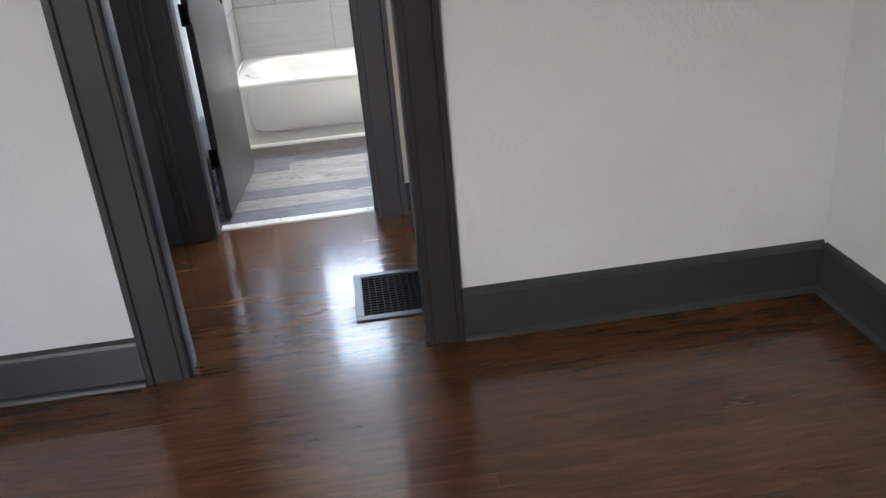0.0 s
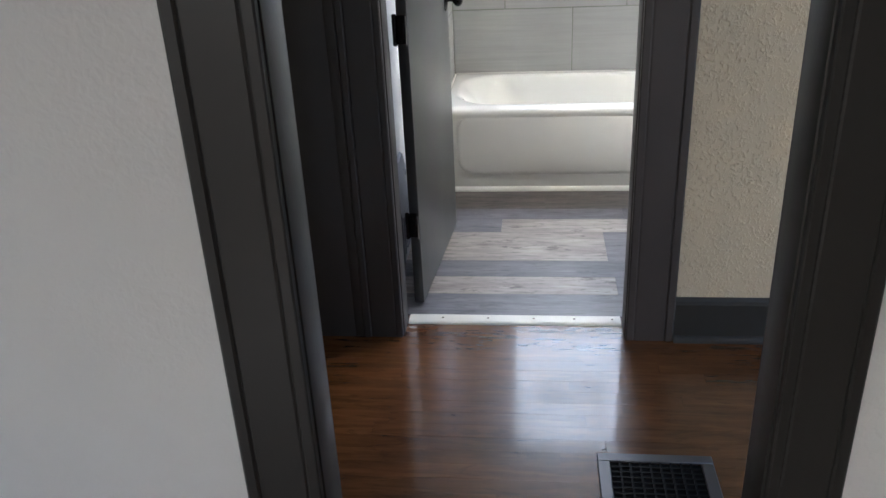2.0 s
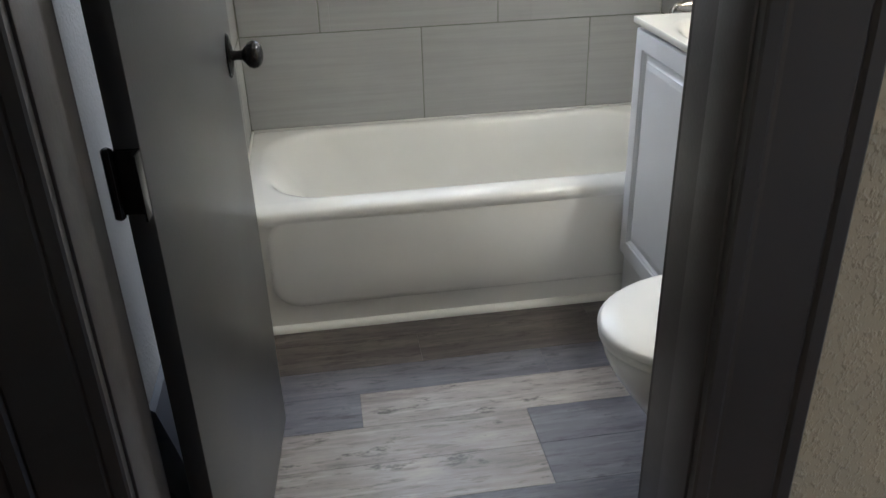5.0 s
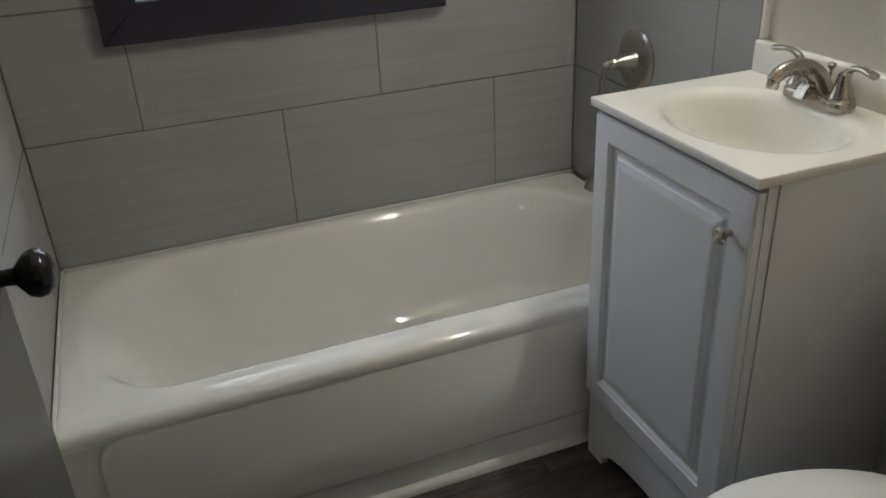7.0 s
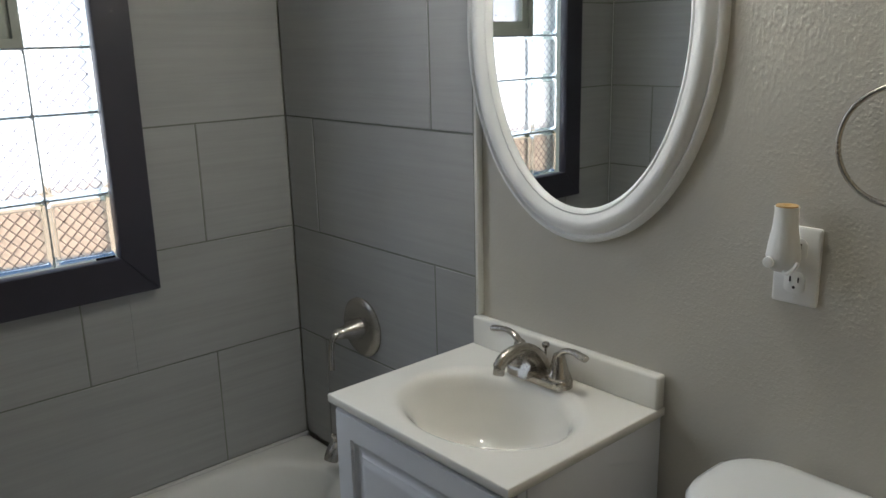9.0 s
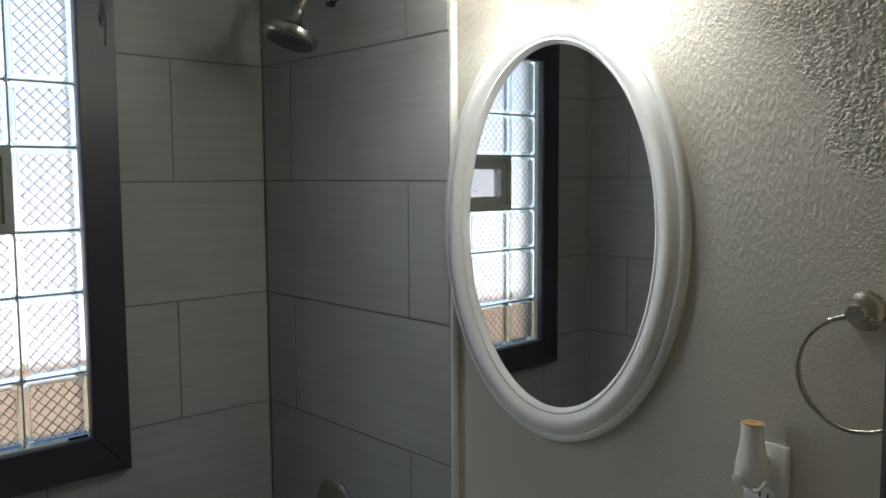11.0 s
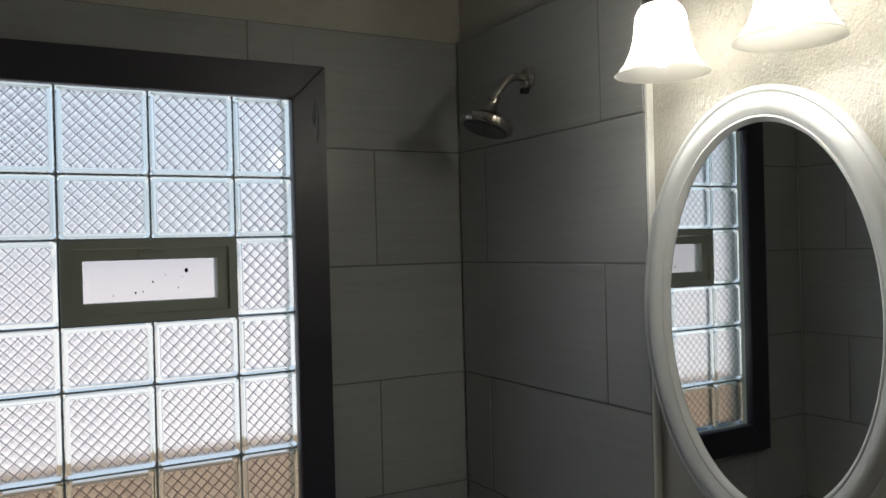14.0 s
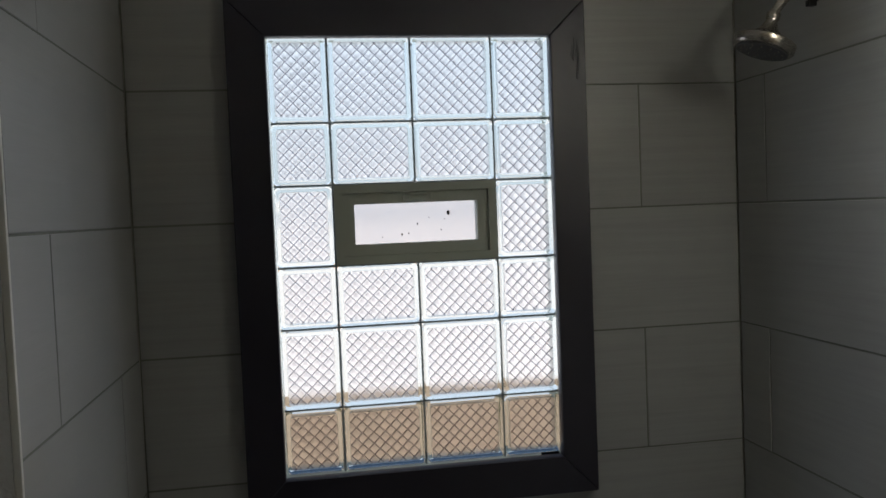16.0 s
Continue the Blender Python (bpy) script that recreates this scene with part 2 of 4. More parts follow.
def vinyl(name, dark, mid, light, knots):
    """Printed weathered-wood vinyl: long smears, short dashes, a few knots."""
    m, n, l, b = mat(name, mid, 0.38)
    smear = noise_tex(n, l, coords(n, l, (1.4, 17, 17), True), 1.5, 6, 0.66)
    c = ramp(n, l, smear, [(0.3, dark), (0.48, mid), (0.66, light)])
    blot = noise_tex(n, l, coords(n, l, (2.2, 6, 6), True), 2.2, 5, 0.65)
    c = mix_col(n, l, 0.4, c, ramp(n, l, blot, [(0.32, dark), (0.52, mid), (0.68, light)]))
    dash = noise_tex(n, l, coords(n, l, (9, 60, 60), True), 1.3, 4, 0.62)
    c = mix_col(n, l, ramp(n, l, dash, [(0.54, (0, 0, 0)), (0.66, (0.65,) * 3)]), c, spread(dark, 0.7))
    pale = noise_tex(n, l, coords(n, l, (5, 48, 48), True), 1.1, 4, 0.6)
    c = mix_col(n, l, ramp(n, l, pale, [(0.55, (0, 0, 0)), (0.68, (0.5,) * 3)]), c, spread(light, 1.15))
    knot = noise_tex(n, l, coords(n, l, (4.5, 11, 11), True), 1.6, 4, 0.72)
    c = mix_col(n, l, ramp(n, l, knot, [(0.59, (0, 0, 0)), (0.67, (knots,) * 3)]), c, spread(dark, 0.5))
    l.new(c, b.inputs["Base Color"])
    rr = n.new("ShaderNodeMapRange")
    rr.inputs[3].default_value, rr.inputs[4].default_value = 0.3, 0.5
    l.new(smear, rr.inputs[0])
    l.new(rr.outputs[0], b.inputs["Roughness"])
    bump(n, l, dash, 0.08, 0.0008, b)
    return m


M_hardwood = hardwood()
M_plank_light = vinyl("pale_vinyl_plank", (0.135, 0.115, 0.108), (0.265, 0.235, 0.215), (0.39, 0.355, 0.32), 0.9)
M_plank_blue = vinyl("slate_vinyl_plank", (0.06, 0.059, 0.073), (0.112, 0.11, 0.132), (0.185, 0.18, 0.198), 0.5)
M_plank_brown = vinyl("umber_vinyl_plank", (0.045, 0.038, 0.036), (0.085, 0.074, 0.07), (0.15, 0.128, 0.115), 0.6)

M_mirror = mat("silvered_mirror", (0.86, 0.88, 0.87), 0.012, 1.0)[0]


def block_glass(name, tint, rough, clear):
    """Pressed block glass: light goes through blurred, with some gloss."""
    m = bpy.data.materials.new(name)
    m.use_nodes = True
    n, l = m.node_tree.nodes, m.node_tree.links
    n.remove(n["Principled BSDF"])
    out = n["Material Output"]
    refr = n.new("ShaderNodeBsdfRefraction")
    refr.inputs["Color"].default_value, refr.inputs["Roughness"].default_value, refr.inputs["IOR"].default_value = (*tint, 1), rough, 1.25
    trans = n.new("ShaderNodeBsdfTransparent")
    trans.inputs["Color"].default_value = (*tint, 1)
    gloss = n.new("ShaderNodeBsdfGlossy")
    gloss.inputs["Roughness"].default_value = 0.08
    m1, m2, f = n.new("ShaderNodeMixShader"), n.new("ShaderNodeMixShader"), n.new("ShaderNodeFresnel")
    m1.inputs[0].default_value = clear
    l.new(refr.outputs[0], m1.inputs[1])
    l.new(trans.outputs[0], m1.inputs[2])
    l.new(f.outputs[0], m2.inputs[0])
    l.new(m1.outputs[0], m2.inputs[1])
    l.new(gloss.outputs[0], m2.inputs[2])
    l.new(m2.outputs[0], out.inputs["Surface"])
    return m


M_block = block_glass("pressed_block_glass", (0.745, 0.745, 0.755), 0.65, 0.1)
# ribs tinted darker: shading from their refraction is put into the colour
M_rib = block_glass("pressed_glass_ribs", (0.5, 0.5, 0.53), 0.5, 0.1)
M_edgeglass = block_glass("block_rim_glass", (0.5, 0.54, 0.56), 0.2, 0.3)
M_pane = block_glass("dusty_window_pane", (0.62, 0.62, 0.64), 0.3, 0.3)


def shade_glass():
    m = bpy.data.materials.new("frosted_lamp_glass")
    m.use_nodes = True
    n, l = m.node_tree.nodes, m.node_tree.links
    b = n["Principled BSDF"]
    b.inputs["Base Color"].default_value = (0.9, 0.88, 0.82, 1)
    b.inputs["Roughness"].default_value = 0.35
    tr = n.new("ShaderNodeBsdfTranslucent")
    tr.inputs["Color"].default_value = (0.62, 0.6, 0.56, 1)
    mx = n.new("ShaderNodeMixShader")
    mx.inputs[0].default_value = 0.9
    l.new(b.outputs[0], mx.inputs[1])
    l.new(tr.outputs[0], mx.inputs[2])
    clear = n.new("ShaderNodeBsdfTransparent")
    clear.inputs["Color"].default_value = (0.95, 0.93, 0.88, 1)
    mx2 = n.new("ShaderNodeMixShader")
    mx2.inputs[0].default_value = 0.3
    l.new(mx.outputs[0], mx2.inputs[1])
    l.new(clear.outputs[0], mx2.inputs[2])
    l.new(mx2.outputs[0], n["Material Output"].inputs["Surface"])
    return m


M_shade = shade_glass()


def glow(name, color, strength):
    m, n, l, b = mat(name, color, 0.4)
    b.inputs["Emission Color"].default_value = (*color, 1)
    b.inputs["Emission Strength"].default_value = strength
    return m


M_bulb = glow("lit_bulb", (1.0, 0.93, 0.83), 155.0)


def brick_material():
    m, n, l, b = mat("tan_brick", (0.42, 0.24, 0.13), 0.85)
    v = coords(n, l, (1, 1, 1), True)
    l.new(ramp(n, l, noise_tex(n, l, v, 8, 5), [(0.3, (0.8, 0.58, 0.42)), (0.7, (0.87, 0.68, 0.53))]), b.inputs["Base Color"])
    bump(n, l, noise_tex(n, l, v, 60, 4), 0.3, 0.004, b)
    return m


M_brick = brick_material()
M_ground = paint("dry_lawn", (0.16, 0.15, 0.08), 0.95, 0.4, 12, 0.3)


# ---- mesh helpers ----
ROOT = {}


def thing(name, place, label, category, group="", kind=""):
    ob = new(name)
    ob.empty_display_size = 0.05
    ob.location = place
    ROOT[ob.name] = Vector(place)
    return tagged(ob, label, category, group, kind)


def finish(me, bm, material, smooth, facing=None):
    if facing is None:
        bmesh.ops.recalc_face_normals(bm, faces=bm.faces)
    else:
        bm.normal_update()
        for f in bm.faces:
            if f.normal.dot(Vector(facing)) < 0:
                f.normal_flip()
    bm.to_mesh(me)
    bm.free()
    me.materials.append(material)
    if smooth:
        me.shade_smooth()
        me.set_sharp_from_angle(angle=radians(smooth))


def part(name, bm, material, parent, label="", smooth=40):
    base = ROOT[parent.name]
    bmesh.ops.translate(bm, verts=bm.verts, vec=-base)
    me = bpy.data.meshes.new(name)
    finish(me, bm, material, smooth)
    ob = new(name, me)
    ob.parent = parent
    ROOT[ob.name] = base
    return tagged(ob, label)


def solo(name, bm, material, label, category="", kind="", smooth=40, group=""):
    me = bpy.data.meshes.new(name)
    finish(me, bm, material, smooth)
    ob = new(name, me)
    ROOT[ob.name] = Vector((0, 0, 0))
    return tagged(ob, label, category, group, kind)


def nb():
    return bmesh.new()


def box(bm, x0, x1, y0, y1, z0, z1, bev=0.0, seg=2):
    m = Matrix.LocRotScale(((x0 + x1) / 2, (y0 + y1) / 2, (z0 + z1) / 2), None, (abs(x1 - x0), abs(y1 - y0), abs(z1 - z0)))
    v = bmesh.ops.create_cube(bm, size=1, matrix=m)["verts"]
    if bev:
        e = list({e for q in v for e in q.link_edges})
        bmesh.ops.bevel(bm, geom=e, offset=bev, segments=seg, profile=0.5, affect="EDGES")
    return bm


def turned(bm, profile, m, seg=28, close=True):
    """Turns (radius, height) pairs about m's z axis."""
    rings = []
    for r, h in profile:
        rings.append([bm.verts.new(m @ Vector((r * math.cos(2 * math.pi * i / seg), r * math.sin(2 * math.pi * i / seg), h))) for i in range(seg)])
    for a, b in zip(rings, rings[1:]):
        for i in range(seg):
            j = (i + 1) % seg
            bm.faces.new((a[i], a[j], b[j], b[i]))
    if close:
        bm.faces.new(rings[0][::-1])
        bm.faces.new(rings[-1])
    return bm


def smooth_line(pts, n=6):
    """Catmull-Rom points through pts; each is (x, y, z, radius...)."""
    p = [np.array(q, float) for q in pts]
    p = [2 * p[0] - p[1]] + p + [2 * p[-1] - p[-2]]
    out = []
    for a, b, c, d in zip(p, p[1:], p[2:], p[3:]):
        for k in range(n):
            t = k / n
            out.append(0.5 * (2 * b + (c - a) * t + (2 * a - 5 * b + 4 * c - d) * t * t + (3 * b - a - 3 * c + d) * t ** 3))
    return out + [p[-2]]


def sweep(bm, pts, seg=14, flat=1.0, up=(0, 0, 1), ring=False):
    """A tapered tube through (x, y, z, radius); flat squeezes it along up."""
    rings = []
    for i, q in enumerate(pts):
        a, b = pts[i - 1 if (i or ring) else 0], pts[(i + 1) % len(pts) if (i + 1 < len(pts) or ring) else i]
        d = Vector(b[:3] - a[:3]).normalized()
        side = d.cross(Vector(up))
        if side.length < 1e-4:
            side = d.cross(Vector((1, 0, 0)))
        side.normalize()
        nrm = side.cross(d).normalized()
        rings.append([bm.verts.new(Vector(q[:3]) + side * (q[3] * math.cos(2 * math.pi * k / seg)) + nrm * (q[3] * flat * math.sin(2 * math.pi * k / seg))) for k in range(seg)])
    for a, b in (zip(rings, rings[1:] + rings[:1]) if ring else zip(rings, rings[1:])):
        for k in range(seg):
            j = (k + 1) % seg
            bm.faces.new((a[k], a[j], b[j], b[k]))
    if not ring:
        bm.faces.new(rings[0][::-1])
        bm.faces.new(rings[-1])
    return bm


def prism(bm, outline, m, depth):
    """An outline in (u, v) pushed along m's z axis."""
    a = [bm.verts.new(m @ Vector((u, v, 0))) for u, v in outline]
    b = [bm.verts.new(m @ Vector((u, v, depth))) for u, v in outline]
    k = len(a)
    for i in range(k):
        j = (i + 1) % k
        bm.faces.new((a[i], a[j], b[j], b[i]))
    bm.faces.new(a[::-1])
    bm.faces.new(b)
    return bm


def rounded(x0, x1, y0, y1, r, n=10):
    """Points of a rounded rectangle, 4 * (n + 1) of them."""
    r = max(1e-4, min(r, (x1 - x0) / 2 - 1e-4, (y1 - y0) / 2 - 1e-4))
    out = []
    for cx, cy, s in ((x1 - r, y1 - r, 0), (x0 + r, y1 - r, 1), (x0 + r, y0 + r, 2), (x1 - r, y0 + r, 3)):
        for k in range(n + 1):
            a = math.pi / 2 * (s + k / n)
            out.append((cx + r * math.cos(a), cy + r * math.sin(a)))
    return out


def loft(bm, loops, cap_first=False, cap_last=True):
    rings = [[bm.verts.new(p) for p in lp] for lp in loops]
    k = len(rings[0])
    for a, b in zip(rings, rings[1:]):
        for i in range(k):
            j = (i + 1) % k
            bm.faces.new((a[i], a[j], b[j], b[i]))
    if cap_first:
        bm.faces.new(rings[0][::-1])
    if cap_last:
        bm.faces.new(rings[-1])
    return bm


def wall(name, axis, at, thick, a0, a1, z0, z1, holes, material, label):
    """A wall along x (axis 'x', from y=at to at+thick) or y, with openings (a0, a1, z0, z1) right through it."""
    bm = nb()
    cuts = sorted({a0, a1, *[h[0] for h in holes], *[h[1] for h in holes]})
    for u0, u1 in zip(cuts, cuts[1:]):
        mid = (u0 + u1) / 2
        hz = sorted((h[2], h[3]) for h in holes if h[0] < mid < h[1])
        z = z0
        for b0, b1 in hz + [(z1, z1)]:
            if b0 > z + 1e-4:
                if axis == "x":
                    box(bm, u0, u1, at, at + thick, z, b0)
                else:
                    box(bm, at, at + thick, u0, u1, z, b0)
            z = b1
    return solo(name, bm, material, label, "wall", "structure", smooth=0)


# ---- the large structure ----
H = 2.6
wall_partition = wall("wall_partition", "x", -1.1, 0.155, -2.6, 2.15, 0, H, [(-0.131, 0.743, 0, 2.075)], M_white, "smooth off-white painted wall round a cased doorway")
wall_bath_door = wall("wall_bath_door", "x", 0.105, 0.18, -0.48, 1.7, 0, H, [(-0.174, 0.634, 0, 2.065)], M_hall, "beige knockdown-textured hall wall round the bathroom doorway")
wall_niche = wall("wall_niche", "x", 0.105, 0.17, -1.12, -0.48, 0, H, [(-1.0, -0.48, 0.0, 2.1)], M_hall, "beige textured wall round the linen shelves")
wall("wall_room_east", "y", 2.15, 0.12, -5.5, -0.9, 0, H, [], M_white, "off-white painted side wall of the room")
wall("wall_room_west", "y", -2.72, 0.12, -5.5, -0.9, 0, H, [], M_white, "off-white painted side wall of the room")
wall("wall_room_south", "x", -5.5, 0.12, -2.6, 2.15, 0, H, [(-1.9, -0.8, 0.75, 2.25)], M_white, "off-white painted end wall with a window opening")
wall("wall_hall_west", "y", -1.22, 0.1, -0.945, 0.6, 0, H, [], M_hall, "beige textured end wall of the hall")
# the opening is made up, to let the hall's fill lamp in
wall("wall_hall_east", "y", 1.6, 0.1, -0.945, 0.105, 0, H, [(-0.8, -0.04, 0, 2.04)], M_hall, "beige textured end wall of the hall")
wall_north = wall("wall_north", "x", 2.224, 0.12, -0.26, 1.54, 0, H, [(0.18, 0.9, 1.06, 2.165)], M_greige, "greige textured bathroom wall with a block window")
wall_east = wall("wall_east", "y", 1.413, 0.12, 0.285, 2.224, 0, H, [], M_greige, "greige heavily textured painted bathroom wall")
wall_west = wall("wall_west", "y", -0.26, 0.11, 1.392, 2.224, 0, H, [], M_bathwhite, "tiled and painted end wall of the bathtub alcove")
wall("wall_behind_door", "y", -0.38, 0.11, 0.285, 1.392, 0, H, [], M_bathwhite, "pale painted bathroom side wall behind the open door")
wall("wall_alcove_return", "x", 1.392, 0.1, -0.38, -0.26, 0, H, [], M_bathwhite, "short pale return of the tub alcove wall")


def flat(name, x0, x1, y0, y1, z0, z1, material, label, category):
    return solo(name, box(nb(), x0, x1, y0, y1, z0, z1), material, label, category, "structure", 0)


flat("ceiling_room", -2.6, 2.15, -5.38, -1.1, H, H + 0.1, M_ceil, "plain white painted ceiling", "ceiling")
flat("ceiling_hall", -1.12, 1.6, -0.945, 0.105, H, H + 0.1, M_ceil, "plain white painted ceiling", "ceiling")
flat("ceiling_bath", -0.27, 1.413, 0.275, 2.224, H, H + 0.1, M_ceil, "plain white painted ceiling", "ceiling")
floor_wood = flat("floor_wood", -2.6, 2.15, -5.38, 0.19, -0.12, -0.012, M_brownbase, "dark subfloor under varnished strip boards", "floor")
floor_bath = flat("floor_bath", -0.27, 1.413, 0.19, 2.224, -0.12, -0.005, M_brownbase, "subfloor under grey vinyl planks", "floor")
flat("ground", -60, 60, 2.6, 90, -0.62, -0.5, M_ground, "dry grass outside the block window", "ground")

# ---- trim of the two doorways ----
CASING = [(0, 0), (0, 0.015), (0.003, 0.018), (0.018, 0.018), (0.022, 0.0155), (0.026, 0.018), (0.104, 0.018), (0.108, 0.0155), (0.112, 0.021), (0.128, 0.021), (0.132, 0.017), (0.132, 0)]


def casing_run(bm, inner, face, side, z0, z1, front, width=0.132):
    """An upright moulded casing: inner edge at x=inner, running to side (-1 or 1), proud of y=face towards front (-1 or 1)."""
    k = width / 0.132
    m = Matrix(((side * k, 0, 0, inner), (0, front, 0, face), (0, 0, 1, z0), (0, 0, 0, 1)))
    prism(bm, CASING, m, z1 - z0)


def casing_head(bm, x0, x1, z, face, front):
    m = Matrix(((0, 0, 1, x0), (0, front, 0, face), (1, 0, 0, z), (0, 0, 0, 1)))
    prism(bm, CASING, m, x1 - x0)


def doorway(name, x0, x1, y0, y1, head, label, wl, wr, wl2, wr2, stop_y, coat):
    """Jamb boards, stops and casings on both faces of a wall from y0 to y1."""
    d = thing(name, ((x0 + x1) / 2, y0, 0), label, "doorway", kind="structure")
    rabbet = 0.016 if stop_y else 0.0
    for side, e in ((-1, x0), (1, x1)):
        lo, hi = sorted((e + side * (0.017 + rabbet), e + side * rabbet))
        part("jamb", box(nb(), lo, hi, y0, y1, 0, head + 0.016, 0.002), coat, d)
        if rabbet:
            lo, hi = sorted((e + side * (rabbet - 0.001), e))
            part("stop", box(nb(), lo, hi, y0 + 0.001, stop_y, 0, head, 0.003), coat, d)
    part("head_jamb", box(nb(), x0, x1, y0, y1, head, head + 0.016, 0.002), coat, d)
    for face, front, a, b in ((y0, -1, wl, wr), (y1, 1, wl2, wr2)):
        x0, x1 = (x0 - rabbet, x1 + rabbet) if front > 0 else (x0, x1)
        bm = nb()
        casing_run(bm, x0 - 0.004, face, -1, 0, head + 0.003, front, a)
        part("casing", bm, coat, d, smooth=25)
        bm = nb()
        casing_run(bm, x1 + 0.004, face, 1, 0, head + 0.003, front, b)
        part("casing", bm, coat, d, smooth=25)
        bm = nb()
        casing_head(bm, x0 - 0.004 - a, x1 + 0.004 + b, head + 0.003, face, front)
        part("head_casing", bm, coat, d, smooth=25)
    return d


doorway("doorway_room", -0.098, 0.71, -1.1, -0.945, 2.044, "cased doorway in glossy charcoal paint between room and hall", 0.146, 0.128, 0.13, 0.13, -1.0, M_trim)
bath_doorway = doorway("doorway_bath", -0.141, 0.601, 0.105, 0.285, 2.034, "bathroom doorway with wide charcoal-painted moulded casing", 0.132, 0.152, 0.006, 0.09, 0.19, M_halltrim)
bm = nb()
casing_run(bm, -0.2765, 0.105, -1, 0, 2.17, -1, 0.2)
part("niche_casing", bm, M_halltrim, bath_doorway, "wide board beside the shelves", smooth=25)

thr = thing("threshold", (0.23, 0.21, 0), "pale metal-edged threshold strip with small screws", "threshold", kind="structure")
prof = [(0, 0), (0.004, 0.006), (0.012, 0.009), (0.055, 0.009), (0.066, 0.004), (0.068, 0)]
part("strip", prism(nb(), prof, Matrix(((0, 0, 1, -0.139), (1, 0, 0, 0.176), (0, 1, 0, -0.001), (0, 0, 0, 1))), 0.738), M_whitetrim, thr, smooth=0)
for sx in (-0.02, 0.14, 0.3, 0.44, 0.57):
    part("screw", turned(nb(), [(0.0045, 0.0078), (0.0045, 0.0092), (0.002, 0.0098)], pose(sx, 0.21, 0), 10), M_nickel, thr)


BASEBOARD = [(0, 0), (0.016, 0), (0.016, 0.86), (0.012, 0.93), (0.006, 0.97), (0, 1.0)]


def baseboard(name, p, q, front, height, finish_paint=M_base):
    """A baseboard with a shoe moulding, from p to q along a wall, proud towards front (x, y)."""
    d = thing(name, (*p, 0), "charcoal-painted baseboard with a small shoe moulding", "baseboard", kind="structure")
    run = Vector((q[0] - p[0], q[1] - p[1], 0))
    w = run.normalized()
    m = Matrix(((front[0], 0, w.x, p[0]), (front[1], 0, w.y, p[1]), (0, height, 0, 0.001), (0, 0, 0, 1)))
    part("board", prism(nb(), BASEBOARD, m, run.length), finish_paint, d, smooth=0)
    quarter = [(0.016, 0), (0.034, 0), (0.033, 0.006), (0.029, 0.013), (0.023, 0.018), (0.016, 0.02)]
    m2 = Matrix(((front[0], 0, w.x, p[0]), (front[1], 0, w.y, p[1]), (0, 1, 0, 0.001), (0, 0, 0, 1)))
    part("shoe", prism(nb(), quarter, m2, run.length), finish_paint, d)


baseboard("baseboard_1", (-2.6, -1.1), (-0.2485, -1.1), (0, -1), 0.175)
baseboard("baseboard_2", (0.8425, -1.1), (2.15, -1.1), (0, -1), 0.194)
baseboard("baseboard_3", (2.15, -5.38), (2.15, -1.12), (-1, 0), 0.192)
baseboard("baseboard_4", (-2.6, -5.38), (-2.6, -1.12), (1, 0), 0.19)
# hall boards take the darker trim paint: their dimmer light put into colour
baseboard("baseboard_5", (0.758, 0.105), (1.6, 0.105), (0, -1), 0.155, M_trim)
baseboard("baseboard_7", (0.861, -0.945), (1.56, -0.945), (0, 1), 0.155, M_trim)

# ---- linen shelves in the hall ----
niche = thing("linen_shelves", (-0.74, 0.28, 0), "built-in linen shelves with cream boards and beadboard back", "shelves", kind="structure")
part("side_board", box(nb(), -0.494, -0.48, 0.107, 0.47, 0.06, 2.1, 0.001), M_trim, niche, "charcoal side board")
part("side_board", box(nb(), -1.0, -0.986, 0.107, 0.47, 0.06, 2.1, 0.001), M_trim, niche, "charcoal side board")
part("top_board", box(nb(), -0.986, -0.494, 0.107, 0.47, 2.08, 2.1, 0.001), M_shelf, niche)
part("bottom_board", box(nb(), -0.986, -0.494, 0.12, 0.47, 0.06, 0.075, 0.001), M_brownbase, niche, "dark brown bare wood bottom")
part("bottom_back", box(nb(), -0.986, -0.494, 0.462, 0.47, 0.075, 0.14), M_brownbase, niche, "dark brown bare wood strip")
part("face_rail", box(nb(), -1.0, -0.478, 0.088, 0.106, 0.02, 0.095, 0.003), M_trim, niche)
# unseen panel added to keep light out of the bead board gaps
part("back_panel", box(nb(), -1.0, -0.48, 0.4665, 0.485, 0.06, 2.1), M_brownbase, niche)
for sz in (0.693, 1.103, 1.513, 1.923):
    part("shelf", box(nb(), -0.986, -0.494, 0.15, 0.458, sz - 0.02, sz, 0.002), M_shelf, niche)
x = -0.986
while x < -0.5:
    x1 = min(x + 0.078, -0.494)
    part("bead_board", box(nb(), x + 0.0015, x1 - 0.0015, 0.456, 0.466, 0.118 + random.uniform(-0.008, 0.008), 2.08, 0.003, 1), M_bead, niche)
    x = x1


